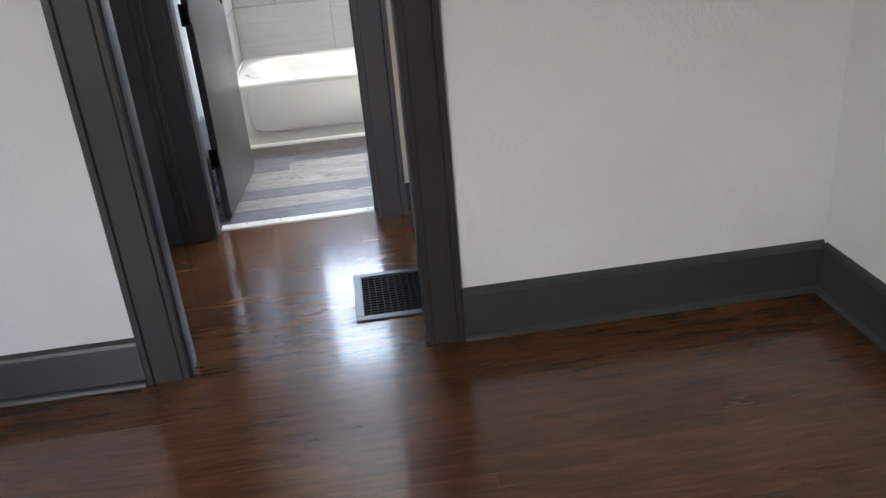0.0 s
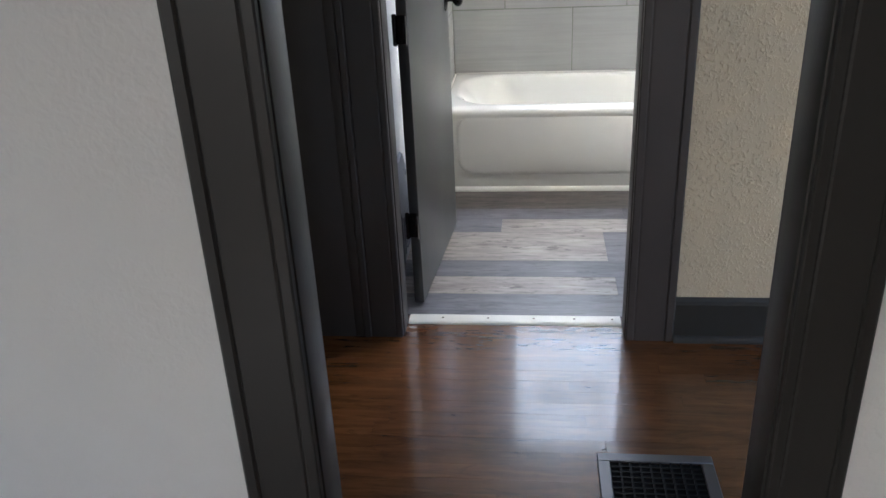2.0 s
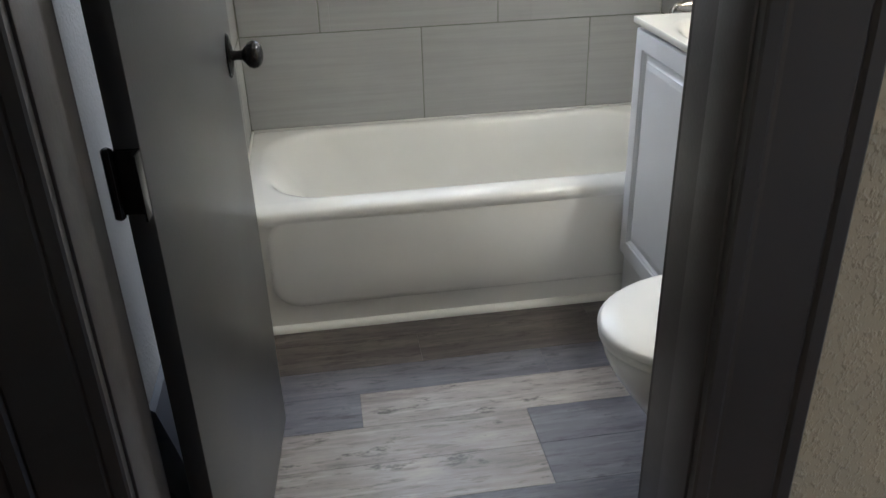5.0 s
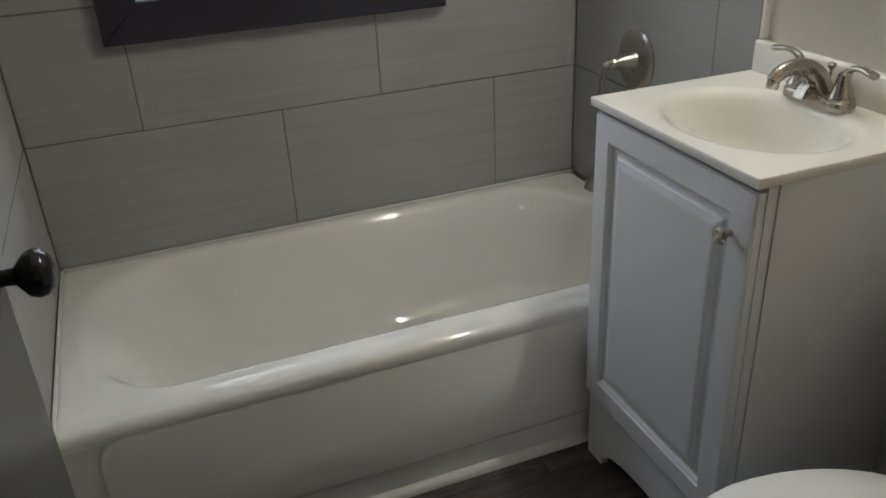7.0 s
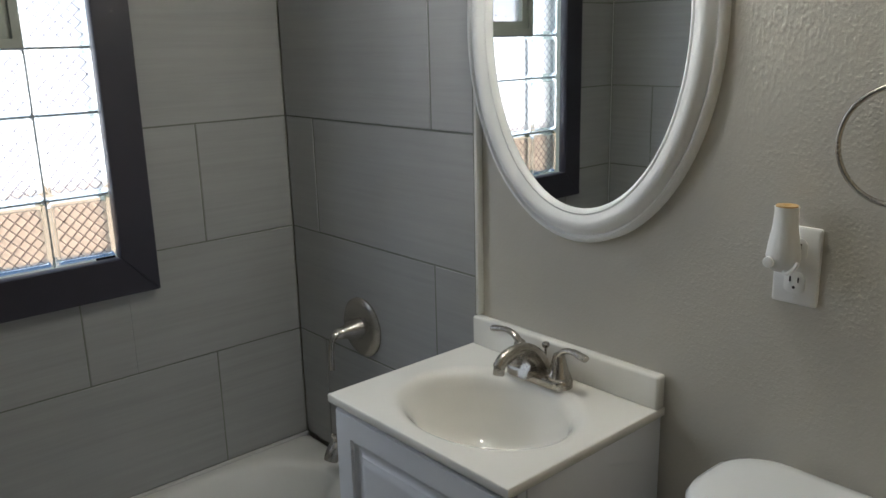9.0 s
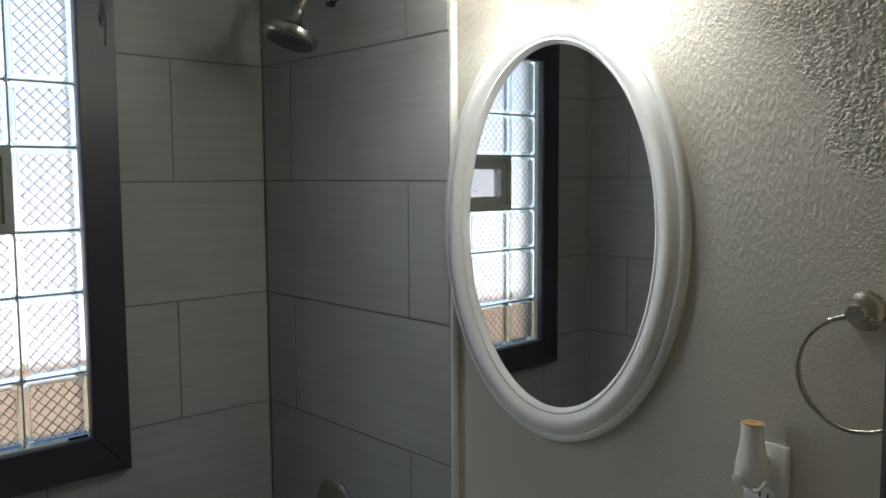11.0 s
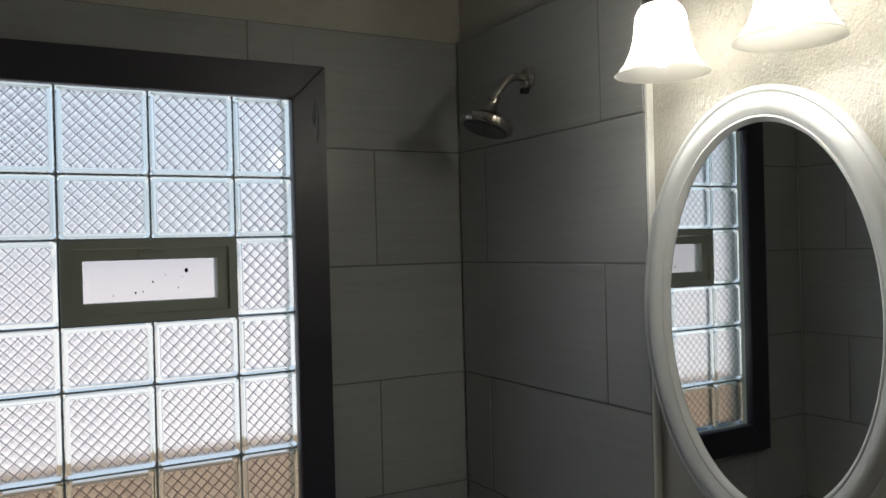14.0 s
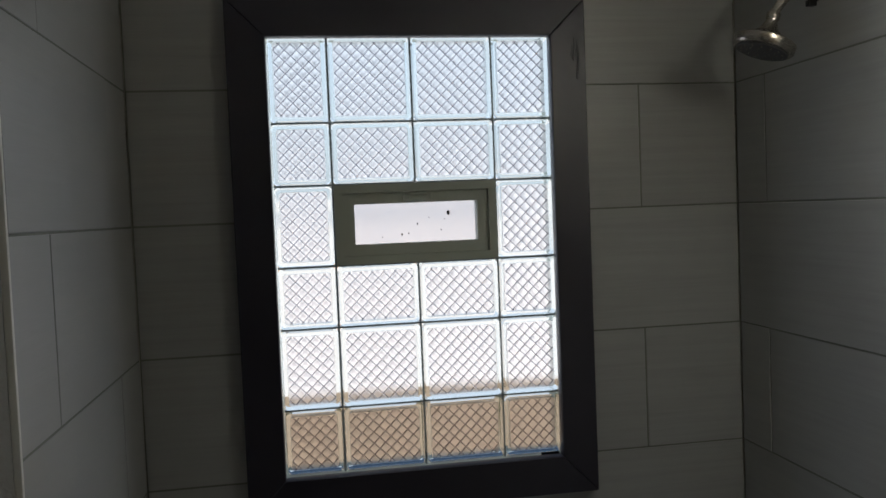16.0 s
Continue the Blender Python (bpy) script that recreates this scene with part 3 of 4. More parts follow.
# ---- bathroom door ----
def bath_door():
    d = thing("door_bath", (0, 0, 0), "grey-painted flush wooden door standing open, black hardware", "door", kind="structure")
    part("leaf", box(nb(), 0.002, 0.735, -0.035, 0, 0.014, 2.02, 0.0025), M_doorpaint, d)
    for hz in (0.321, 0.995, 1.75):
        h = part("hinge", box(nb(), -0.004, 0.003, -0.034, 0.0, hz - 0.045, hz + 0.045, 0.001), M_black, d, "black iron hinge")
        part("knuckle", turned(nb(), [(0.004, -0.05), (0.0075, -0.047), (0.0075, 0.047), (0.004, 0.05)], pose(-0.006, 0.006, hz), 12), M_black, h)
        part("leaf_plate", box(nb(), -0.03, -0.006, -0.036, -0.033, hz - 0.045, hz + 0.045, 0.001), M_black, h)
    for s in (-1, 1):
        y = -0.035 if s < 0 else 0.0
        m = pose(0.678, y, 0.99, 90 if s < 0 else -90)
        bm = nb()
        e = Matrix.Diagonal((0.72, 1.35, 1, 1))
        turned(bm, [(0.0335, 0), (0.0335, 0.002), (0.03, 0.0045), (0.022, 0.006), (0.014, 0.009)], m @ e, 32)
        k = part("rosette", bm, M_black, d, "oval black rosette")
        bm = nb()
        kp = [(0.011, 0.006), (0.0095, 0.018), (0.0105, 0.028), (0.018, 0.034), (0.0255, 0.041), (0.0285, 0.05), (0.0265, 0.059), (0.019, 0.066), (0.009, 0.069)]
        turned(bm, kp if s < 0 else [(r, h * 0.45) for r, h in kp], m, 32)
        part("knob", bm, M_black, k, "round black knob")
    d.matrix_basis = pose(-0.134, 0.31, 0, 0, 0, 85.6)


bath_door()

# ---- wall register behind the door ----
baseboard("baseboard_8", (-0.27, 0.306), (-0.27, 0.66), (1, 0), 0.155, M_base)
baseboard("baseboard_9", (-0.27, 0.99), (-0.27, 1.39), (1, 0), 0.155, M_base)
wreg = thing("wall_register", (-0.27, 0.825, 0), "blue-grey metal wall register behind the open door", "wall vent")
M_regpaint = paint("blue_grey_enamel", (0.2, 0.22, 0.27), 0.3, 0.0, 60, 0.06)
prof = [(0, 0.001), (0.05, 0.001), (0.05, 0.2), (0.012, 0.36), (0, 0.37)]
part("body", prism(nb(), prof, Matrix(((1, 0, 0, -0.27), (0, 0, 1, 0.665), (0, 1, 0, 0), (0, 0, 0, 1))), 0.32), M_regpaint, wreg, smooth=0)
part("front_plate", box(nb(), -0.22, -0.217, 0.69, 0.96, 0.03, 0.185, 0.001), M_regpaint, wreg, smooth=0)
for sy in (0.72, 0.93):
    part("screw", turned(nb(), [(0.006, 0), (0.005, 0.002), (0.002, 0.003)], pose(-0.217, sy, 0.17, 0, 90, 0), 12), M_nickel, wreg)
for k in range(5):
    part("louver", box(nb(), -0.218, -0.211, 0.71, 0.94, 0.05 + k * 0.022, 0.056 + k * 0.022, 0.001, 1), M_regpaint, wreg)

# ---- floor register ----
reg = thing("floor_register", (0.62, -0.7, 0), "dark metal floor register with a square grid", "floor vent")
bm = nb()
for a in ((0.47, 0.77, -0.894, -0.862), (0.47, 0.77, -0.538, -0.506), (0.47, 0.502, -0.862, -0.538), (0.738, 0.77, -0.862, -0.538)):
    box(bm, *a, 0.0005, 0.0075, 0.002, 1)
M_regframe = mat("worn_dark_steel", (0.1, 0.1, 0.105), 0.42, 0.6)[0]
part("rim", bm, M_regframe, reg, "worn grey steel rim")
# solid slab just below the bars: the duct's shade put into colour
part("duct", box(nb(), 0.502, 0.738, -0.862, -0.538, -0.011, 0.0005), M_darkslot, reg, "black slab standing in for the shaded duct")
for i in range(1, 16):
    yy = -0.862 + 0.324 * i / 16
    part("bar", box(nb(), 0.502, 0.738, yy - 0.002, yy + 0.002, 0.001, 0.006), M_grille, reg)
for i in range(1, 9):
    xx = 0.502 + 0.236 * i / 9
    part("cross_bar", box(nb(), xx - 0.0025, xx + 0.0025, -0.862, -0.538, 0.001, 0.0052), M_grille, reg)


# ---- bathtub ----
def bathtub():
    X0, X1, Y0, Y1, Z = -0.138, 1.393, 1.48, 2.211, 0.416
    t = thing("bathtub", (0.63, 1.86, 0), "white enamelled alcove bathtub with an embossed apron", "bathtub")

    def ring(l, r, f, b, rad, z):
        return [(x, y, z) for x, y in rounded(X0 + l, X1 - r, Y0 + f, Y1 - b, rad, 12)]

    loops = [ring(0, 0, 0.003, 0, 0.006, Z - 0.05), ring(0, 0, 0, 0, 0.006, Z - 0.034), ring(0, 0, 0.001, 0, 0.006, Z - 0.022), ring(0.001, 0.001, 0.006, 0.001, 0.008, Z - 0.0138),
             ring(0.003, 0.003, 0.016, 0.003, 0.012, Z - 0.0085), ring(0.006, 0.006, 0.03, 0.006, 0.02, Z - 0.0036), ring(0.012, 0.012, 0.042, 0.01, 0.03, Z - 0.001), ring(0.018, 0.02, 0.052, 0.016, 0.05, Z),
             ring(0.044, 0.06, 0.068, 0.036, 0.19, Z), ring(0.05, 0.07, 0.075, 0.042, 0.2, Z - 0.0012), ring(0.058, 0.08, 0.084, 0.05, 0.21, Z - 0.005),
             ring(0.075, 0.088, 0.092, 0.058, 0.21, Z - 0.016), ring(0.13, 0.098, 0.104, 0.07, 0.2, Z - 0.08),
             ring(0.21, 0.115, 0.122, 0.088, 0.19, Z - 0.2), ring(0.28, 0.135, 0.142, 0.108, 0.17, Z - 0.28),
             ring(0.33, 0.17, 0.175, 0.14, 0.14, Z - 0.325), ring(0.4, 0.23, 0.23, 0.2, 0.1, Z - 0.338)]
    part("basin", loft(nb(), loops), M_tub, t, smooth=60)
    # apron: set-back sheet, proud panel with round corners
    bm = nb()
    box(bm, X0, X1, Y0 + 0.012, Y0 + 0.03, 0, Z - 0.04)
    ap = part("apron", bm, M_tub, t)
    pan = []
    for ins, y in ((0, Y0 + 0.013), (0.004, Y0 + 0.007), (0.012, Y0 + 0.003), (0.022, Y0 + 0.002)):
        pan.append([(x, y, z) for x, z in rounded(X0 + 0.065 + ins, X1 - 0.055 - ins, 0.082 + ins, Z - 0.028, 0.085 - ins * 0.5, 8)])
    part("embossed_panel", loft(nb(), pan), M_tub, ap, smooth=60)
    part("drain", turned(nb(), [(0.036, 0), (0.036, 0.003), (0.03, 0.005), (0.012, 0.003)], pose(1.1, 1.86, Z - 0.338), 28), M_nickel, t, "brushed metal drain")
    part("overflow_plate", turned(nb(), [(0.036, 0), (0.036, 0.004), (0.03, 0.008), (0.008, 0.01)], pose(1.288, 1.86, 0.29, 0, -84, 0), 28), M_nickel, t, "brushed metal overflow plate")
    part("chip", turned(nb(), [(0.006, 0), (0.005, 0.002)], pose(-0.105, Y0 + 0.012, 0.035, 90), 10), M_darkslot, t, "small dark hole in the skirt")


bathtub()
# sealant bead where the tub's end meets the tiles
solo("trim_sealant", box(nb(), -0.1395, -0.1315, 1.4815, 2.2105, 0.4, 0.4178, 0.003), M_whitetrim, "white sealant bead at the end of the tub", "trim", "structure")
q = [(0, 0), (0.02, 0), (0.019, 0.008), (0.014, 0.015), (0.007, 0.019), (0, 0.02)]
strip = solo("trim_tub", prism(nb(), q, Matrix(((0, 0, 1, -0.149), (-1, 0, 0, 1.4915), (0, 1, 0, 0.0005), (0, 0, 0, 1))), 1.2), M_whitetrim, "white quarter-round trim along the tub", "trim", "structure")


solo("trim_joint", box(nb(), -0.1315, 1.392, 2.2045, 2.2112, 0.4, 0.4212, 0.002), M_joint, "pale sealant joint behind the tub", "trim", "structure")


# ---- vanity ----
def vanity():
    v = thing("vanity_cabinet", (1.21, 1.21, 0), "white vanity cabinet with one raised-panel door and arched toe", "cabinet")
    x0, x1, y0, y1, z1 = 1.022, 1.411, 0.966, 1.447, 0.899
    bm = nb()
    box(bm, x0 + 0.0245, x1, y0 + 0.001, y0 + 0.015, 0.0, z1, 0.001)
    part("side_panel", bm, M_cabinet, v)
    part("side_panel", box(nb(), x0 + 0.02, x1, y1 - 0.015, y1, 0.0, z1, 0.001), M_cabinet, v)
    part("back_panel", box(nb(), x1 - 0.012, x1 - 0.001, y0 + 0.015, y1 - 0.015, 0.09, z1), M_cabinet, v)
    part("bottom_panel", box(nb(), x0 + 0.02, x1 - 0.012, y0 + 0.015, y1 - 0.015, 0.09, 0.105), M_cabinet, v)
    # face frame with an arched toe
    outline = [(y0, 0), (y0, z1), (y1, z1), (y1, 0), (y1 - 0.06, 0), (y1 - 0.065, 0.02)]
    for k in range(11):
        a = math.pi * k / 10
        outline.append(((y0 + y1) / 2 + (y1 - y0 - 0.15) / 2 * math.cos(a), 0.028 + 0.04 * math.sin(a)))
    outline += [(y0 + 0.065, 0.02), (y0 + 0.06, 0)]
    part("face_frame", prism(nb(), outline, Matrix(((0, 0, 1, x0), (1, 0, 0, 0), (0, 1, 0, 0), (0, 0, 0, 1))), 0.0195), M_cabinet, v, smooth=20)
    # door: frame, groove, raised panel
    dy0, dy1, dz0, dz1 = y0 + 0.002, y1 - 0.004, 0.2, z1 - 0.01
    xf = x0 - 0.0205

    def loop(i, x):
        return [(x, y, z) for y, z in rounded(dy0 + i, dy1 - i, dz0 + i, dz1 - i, 0.003, 2)]

    loops = [loop(0, x0 - 0.0005), loop(0, xf + 0.006), loop(0.003, xf + 0.001), loop(0.008, xf), loop(0.05, xf), loop(0.053, xf + 0.004), loop(0.056, xf + 0.0045),
             loop(0.062, xf + 0.011), loop(0.07, xf + 0.0115), loop(0.075, xf + 0.009), loop(0.078, xf + 0.0055), loop(0.084, xf + 0.004), loop(0.088, xf + 0.0015), loop(0.095, xf + 0.001)]
    dr = part("door", loft(nb(), loops), M_cabinet, v, smooth=25)
    part("knob", turned(nb(), [(0.006, 0), (0.005, 0.01), (0.0065, 0.014), (0.0135, 0.018), (0.0155, 0.023), (0.0125, 0.028), (0.004, 0.03)], pose(xf, dy0 + 0.046, 0.803, 0, -90, 0), 24), M_nickel, dr, "round brushed nickel knob")


vanity()


def vanity_top():
    t = thing("sink_top", (1.21, 1.21, 0.899), "white cultured-marble sink top with an oval bowl and backsplash", "sink")
    X0, X1, Y0, Y1, Z = 0.995, 1.412, 0.96, 1.453, 0.918
    cx, cy, rx, ry = 1.186, 1.2, 0.145, 0.18
    rcx, rcy = (X0 + X1) / 2, (Y0 + Y1) / 2
    corner = math.atan2(Y1 - Y0, X1 - X0)
    angs = sorted([2 * math.pi * k / 72 for k in range(72)] + [corner, math.pi - corner, math.pi + corner, 2 * math.pi - corner])

    def rect(i, z):
        hx, hy = (X1 - X0) / 2 - i, (Y1 - Y0) / 2 - i
        out = []
        for a in angs:
            c, s = math.cos(a), math.sin(a)
            k = min(hx / max(1e-6, abs(c)), hy / max(1e-6, abs(s)))
            out.append((rcx + k * c, rcy + k * s, z))
        return out

    def oval(k, z, dx=0.0):
        return [(cx + dx + rx * k * math.cos(a), cy + ry * k * math.sin(a), z) for a in angs]

    loops = [rect(0.002, Z - 0.0185), rect(0, Z - 0.016), rect(0, Z - 0.0015), rect(0.0015, Z), rect(0.004, Z), rect(0.012, Z), oval(1.16, Z), oval(1.1, Z - 0.0005), oval(1.05, Z - 0.003), oval(1.0, Z - 0.009), oval(0.96, Z - 0.018), oval(0.91, Z - 0.034, 0.004),
             oval(0.82, Z - 0.08, 0.012), oval(0.62, Z - 0.125, 0.022), oval(0.36, Z - 0.147, 0.034), oval(0.12, Z - 0.152, 0.04)]
    part("basin", loft(nb(), loops), M_marble, t, smooth=50)
    part("backsplash", box(nb(), 1.386, 1.412, Y0, Y1 - 0.003, Z - 0.002, 0.984, 0.006, 3), M_marble, t)
    part("drain", turned(nb(), [(0.022, 0), (0.022, 0.004), (0.016, 0.005), (0.014, 0.002)], pose(cx + 0.04, cy, Z - 0.153), 24), M_nickel, t, "brushed nickel drain")
    # faucet
    f = thing("faucet", (1.345, 1.21, Z), "brushed nickel two-handle bathroom faucet on the sink top", "faucet")
    fx, fy = 1.345, 1.212
    b = [[(x, y, Z + h) for x, y in rounded(fx - 0.027 + i, fx + 0.027 - i, fy - 0.08 + i, fy + 0.08 - i, 0.027, 10)] for i, h in ((0, 0.0), (0, 0.013), (0.002, 0.017), (0.008, 0.02))]
    part("base_plate", loft(nb(), b, True), M_nickel, f, smooth=50)
    sp = smooth_line([(fx + 0.008, fy, Z + 0.014, 0.024), (fx - 0.008, fy, Z + 0.045, 0.021), (fx - 0.035, fy, Z + 0.068, 0.017), (fx - 0.07, fy, Z + 0.076, 0.015), (fx - 0.1, fy, Z + 0.07, 0.0145), (fx - 0.118, fy, Z + 0.056, 0.013)], 6)
    part("spout", sweep(nb(), sp, 20, 0.8, (0, 1, 0)), M_nickel, f, smooth=60)
    part("spout_skirt", prism(nb(), [(fx + 0.01, Z + 0.015), (fx - 0.052, Z + 0.015), (fx - 0.045, Z + 0.03), (fx - 0.03, Z + 0.045), (fx - 0.01, Z + 0.055)], Matrix(((1, 0, 0, 0), (0, 0, 1, fy - 0.011), (0, 1, 0, 0), (0, 0, 0, 1))), 0.022), M_nickel, f)
    part("aerator", turned(nb(), [(0.0105, 0), (0.0115, 0.002), (0.0115, 0.014), (0.009, 0.016)], pose(fx - 0.116, fy, Z + 0.042, 0, 12, 0), 20), M_nickel, f)
    for s in (-1, 1):
        h = part("handle", turned(nb(), [(0.024, 0.018), (0.0245, 0.022), (0.023, 0.026), (0.02, 0.03), (0.0165, 0.045), (0.013, 0.058), (0.0115, 0.066), (0.006, 0.07)], pose(fx, fy + s * 0.0525, Z), 28), M_nickel, f)
        hy = fy + s * 0.0525
        lv = smooth_line([(fx, hy, Z + 0.058, 0.011), (fx - 0.002, hy + s * 0.012, Z + 0.076, 0.009), (fx - 0.004, hy + s * 0.036, Z + 0.083, 0.008), (fx - 0.006, hy + s * 0.06, Z + 0.08, 0.0095), (fx - 0.007, hy + s * 0.072, Z + 0.078, 0.009)], 5)
        part("lever", sweep(nb(), lv, 14, 0.7), M_nickel, h, smooth=60)
    part("lift_rod", turned(nb(), [(0.0025, 0.018), (0.0025, 0.058), (0.004, 0.06), (0.0075, 0.064), (0.0085, 0.069), (0.006, 0.072)], pose(fx + 0.02, fy, Z), 16), M_nickel, f)


vanity_top()


# ---- toilet ----
def toilet():
    cy = 0.625
    t = thing("toilet", (1.05, cy, 0), "white two-piece toilet with a closed lid", "toilet")

    def egg(x0, x1, w, z, n=44):
        pts = []
        for k in range(n):
            a = 2 * math.pi * k / n
            c, s = math.cos(a), math.sin(a)
            r = 1.0 if c < 0 else 0.0
            xx = (x0 + x1) / 2 - 0.02 + ((x1 - x0) / 2 + (0.02 if c > 0 else -0.02)) * c
            pts.append((xx, cy + w / 2 * s * (1 - 0.06 * max(0, -c)), z))
        return pts

    bowl = [egg(0.82, 1.34, 0.21, 0), egg(0.82, 1.34, 0.21, 0.03), egg(0.83, 1.33, 0.19, 0.08), egg(0.81, 1.3, 0.2, 0.17), egg(0.745, 1.28, 0.27, 0.27), egg(0.688, 1.25, 0.345, 0.355), egg(0.667, 1.24, 0.37, 0.405), egg(0.665, 1.24, 0.373, 0.422), egg(0.675, 1.23, 0.36, 0.43)]
    part("bowl", loft(nb(), bowl, True), M_toilet, t, smooth=60)
    part("neck", box(nb(), 1.17, 1.4, cy - 0.11, cy + 0.11, 0.3, 0.472, 0.02, 3), M_toilet, t)
    seat = [egg(0.665, 1.17, 0.378, 0.432), egg(0.657, 1.175, 0.39, 0.437), egg(0.655, 1.178, 0.394, 0.445), egg(0.659, 1.175, 0.386, 0.452)]
    part("seat", loft(nb(), seat, True), M_plastic, t, smooth=60)
    lid = [egg(0.661, 1.175, 0.382, 0.4535), egg(0.653, 1.18, 0.396, 0.457), egg(0.653, 1.18, 0.396, 0.466), egg(0.661, 1.175, 0.382, 0.473), egg(0.71, 1.14, 0.29, 0.477)]
    part("lid", loft(nb(), lid, True), M_plastic, t, smooth=60)
    for s in (-1, 1):
        part("seat_hinge", turned(nb(), [(0.012, -0.018), (0.013, 0), (0.012, 0.018)], pose(1.172, cy + s * 0.075, 0.46, 90), 16), M_plastic, t)
    tank = [[(x, y, z) for x, y in rounded(1.195 + a, 1.405, cy - w, cy + w, 0.07, 8)] for a, w, z in ((0.035, 0.15, 0.47), (0.02, 0.165, 0.48), (0.012, 0.163, 0.52), (0.004, 0.171, 0.7), (0.002, 0.174, 0.86))]
    part("tank", loft(nb(), tank, True), M_toilet, t, smooth=60)
    tl = [[(x, y, z) for x, y in rounded(1.185 + a, 1.411 - a, cy - 0.182 + a, cy + 0.182 - a, 0.08, 8)] for a, z in ((0.004, 0.858), (0, 0.862), (0, 0.887), (0.005, 0.897), (0.016, 0.903), (0.035, 0.905))]
    part("tank_lid", loft(nb(), tl, True), M_toilet, t, smooth=60)
    lev = part("flush_handle", turned(nb(), [(0.013, 0), (0.013, 0.006), (0.009, 0.01)], pose(1.207, cy + 0.145, 0.835, 0, -90, 0), 18), M_nickel, t, "chrome flush lever")
    part("lever_arm", sweep(nb(), smooth_line([(1.192, cy + 0.15, 0.834, 0.005), (1.186, cy + 0.14, 0.832, 0.005), (1.186, cy + 0.122, 0.829, 0.006)], 4), 12), M_nickel, lev)


toilet()


# ---- mirror ----
def oval_mirror():
    cy, cz, ry, rz = 1.168, 1.614, 0.292, 0.412
    t = thing("oval_mirror", (1.412, cy, cz), "oval wall mirror in a moulded white frame", "mirror")
    prof = [(0.0, 0.0), (0.0, 0.014), (-0.004, 0.019), (-0.01, 0.02), (-0.014, 0.016), (-0.018, 0.018), (-0.024, 0.026), (-0.034, 0.029), (-0.044, 0.026), (-0.054, 0.019), (-0.057, 0.02), (-0.062, 0.016), (-0.066, 0.008)]
    loops = [[(1.412 - d, cy + (ry + o) * math.cos(2 * math.pi * k / 96), cz + (rz + o) * math.sin(2 * math.pi * k / 96)) for k in range(96)] for o, d in prof]
    part("frame", loft(nb(), loops, False, False), M_mirrorframe, t, smooth=50)
    g = [[(x, cy + (ry - 0.063) * math.cos(2 * math.pi * k / 96), cz + (rz - 0.063) * math.sin(2 * math.pi * k / 96)) for k in range(96)] for x in (1.41, 1.403)]
    part("mirror_glass", loft(nb(), g, True), M_mirror, t, "clear silvered glass", smooth=0)
    t.rotation_euler.z = radians(0.6)


oval_mirror()


# ---- two-light wall lamp ----
def wall_lamp():
    cy = 1.128
    t = thing("wall_lamp", (1.413, cy, 2.3), "lit two-light bronze wall lamp with frosted bell shades", "wall lamp")
    bm = nb()
    turned(bm, [(0.062, 0), (0.062, 0.006), (0.055, 0.012), (0.046, 0.016), (0.04, 0.024), (0.015, 0.03)], pose(1.413, cy + 0.03, 2.245, 0, -90, 0), 36)
    part("backplate", bm, M_bronze, t)
    part("stem", sweep(nb(), smooth_line([(1.39, cy + 0.03, 2.245, 0.009), (1.33, cy + 0.02, 2.25, 0.008), (1.27, cy + 0.01, 2.258, 0.008)], 5), 12), M_bronze, t)
    part("cross_bar", sweep(nb(), smooth_line([(1.268, cy + 0.137, 2.236, 0.007), (1.27, cy + 0.08, 2.262, 0.0075), (1.27, cy, 2.258, 0.0085), (1.27, cy - 0.08, 2.262, 0.0075), (1.268, cy - 0.137, 2.236, 0.007)], 6), 12), M_bronze, t)
    for s in (-1, 1):
        m = pose(1.268, cy + s * 0.136, 2.055) @ Matrix.Diagonal((0.99, 0.99, 0.745, 1))
        c = part("socket_cup", turned(nb(), [(0.008, 0.245), (0.012, 0.235), (0.016, 0.222), (0.024, 0.212), (0.031, 0.196), (0.033, 0.186), (0.034, 0.168), (0.03, 0.166)], m, 28), M_bronze, t)
        outer = [(0.033, 0.168), (0.04, 0.158), (0.046, 0.14), (0.0475, 0.115), (0.0505, 0.085), (0.057, 0.055), (0.0675, 0.028), (0.0795, 0.008), (0.0865, 0.0)]
        inner = [(0.0845, -0.001), (0.082, 0.001), (0.077, 0.01)]
        part("shade", turned(nb(), outer + inner, m, 40, False), M_shade, t, "glowing frosted glass bell shade", 60)
        part("bulb", turned(nb(), [(0.013, 0.155), (0.014, 0.13), (0.019, 0.11), (0.026, 0.088), (0.0285, 0.065), (0.026, 0.042), (0.017, 0.026), (0.006, 0.019)], m, 24), M_bulb, t, "lit round bulb", 60)


wall_lamp()


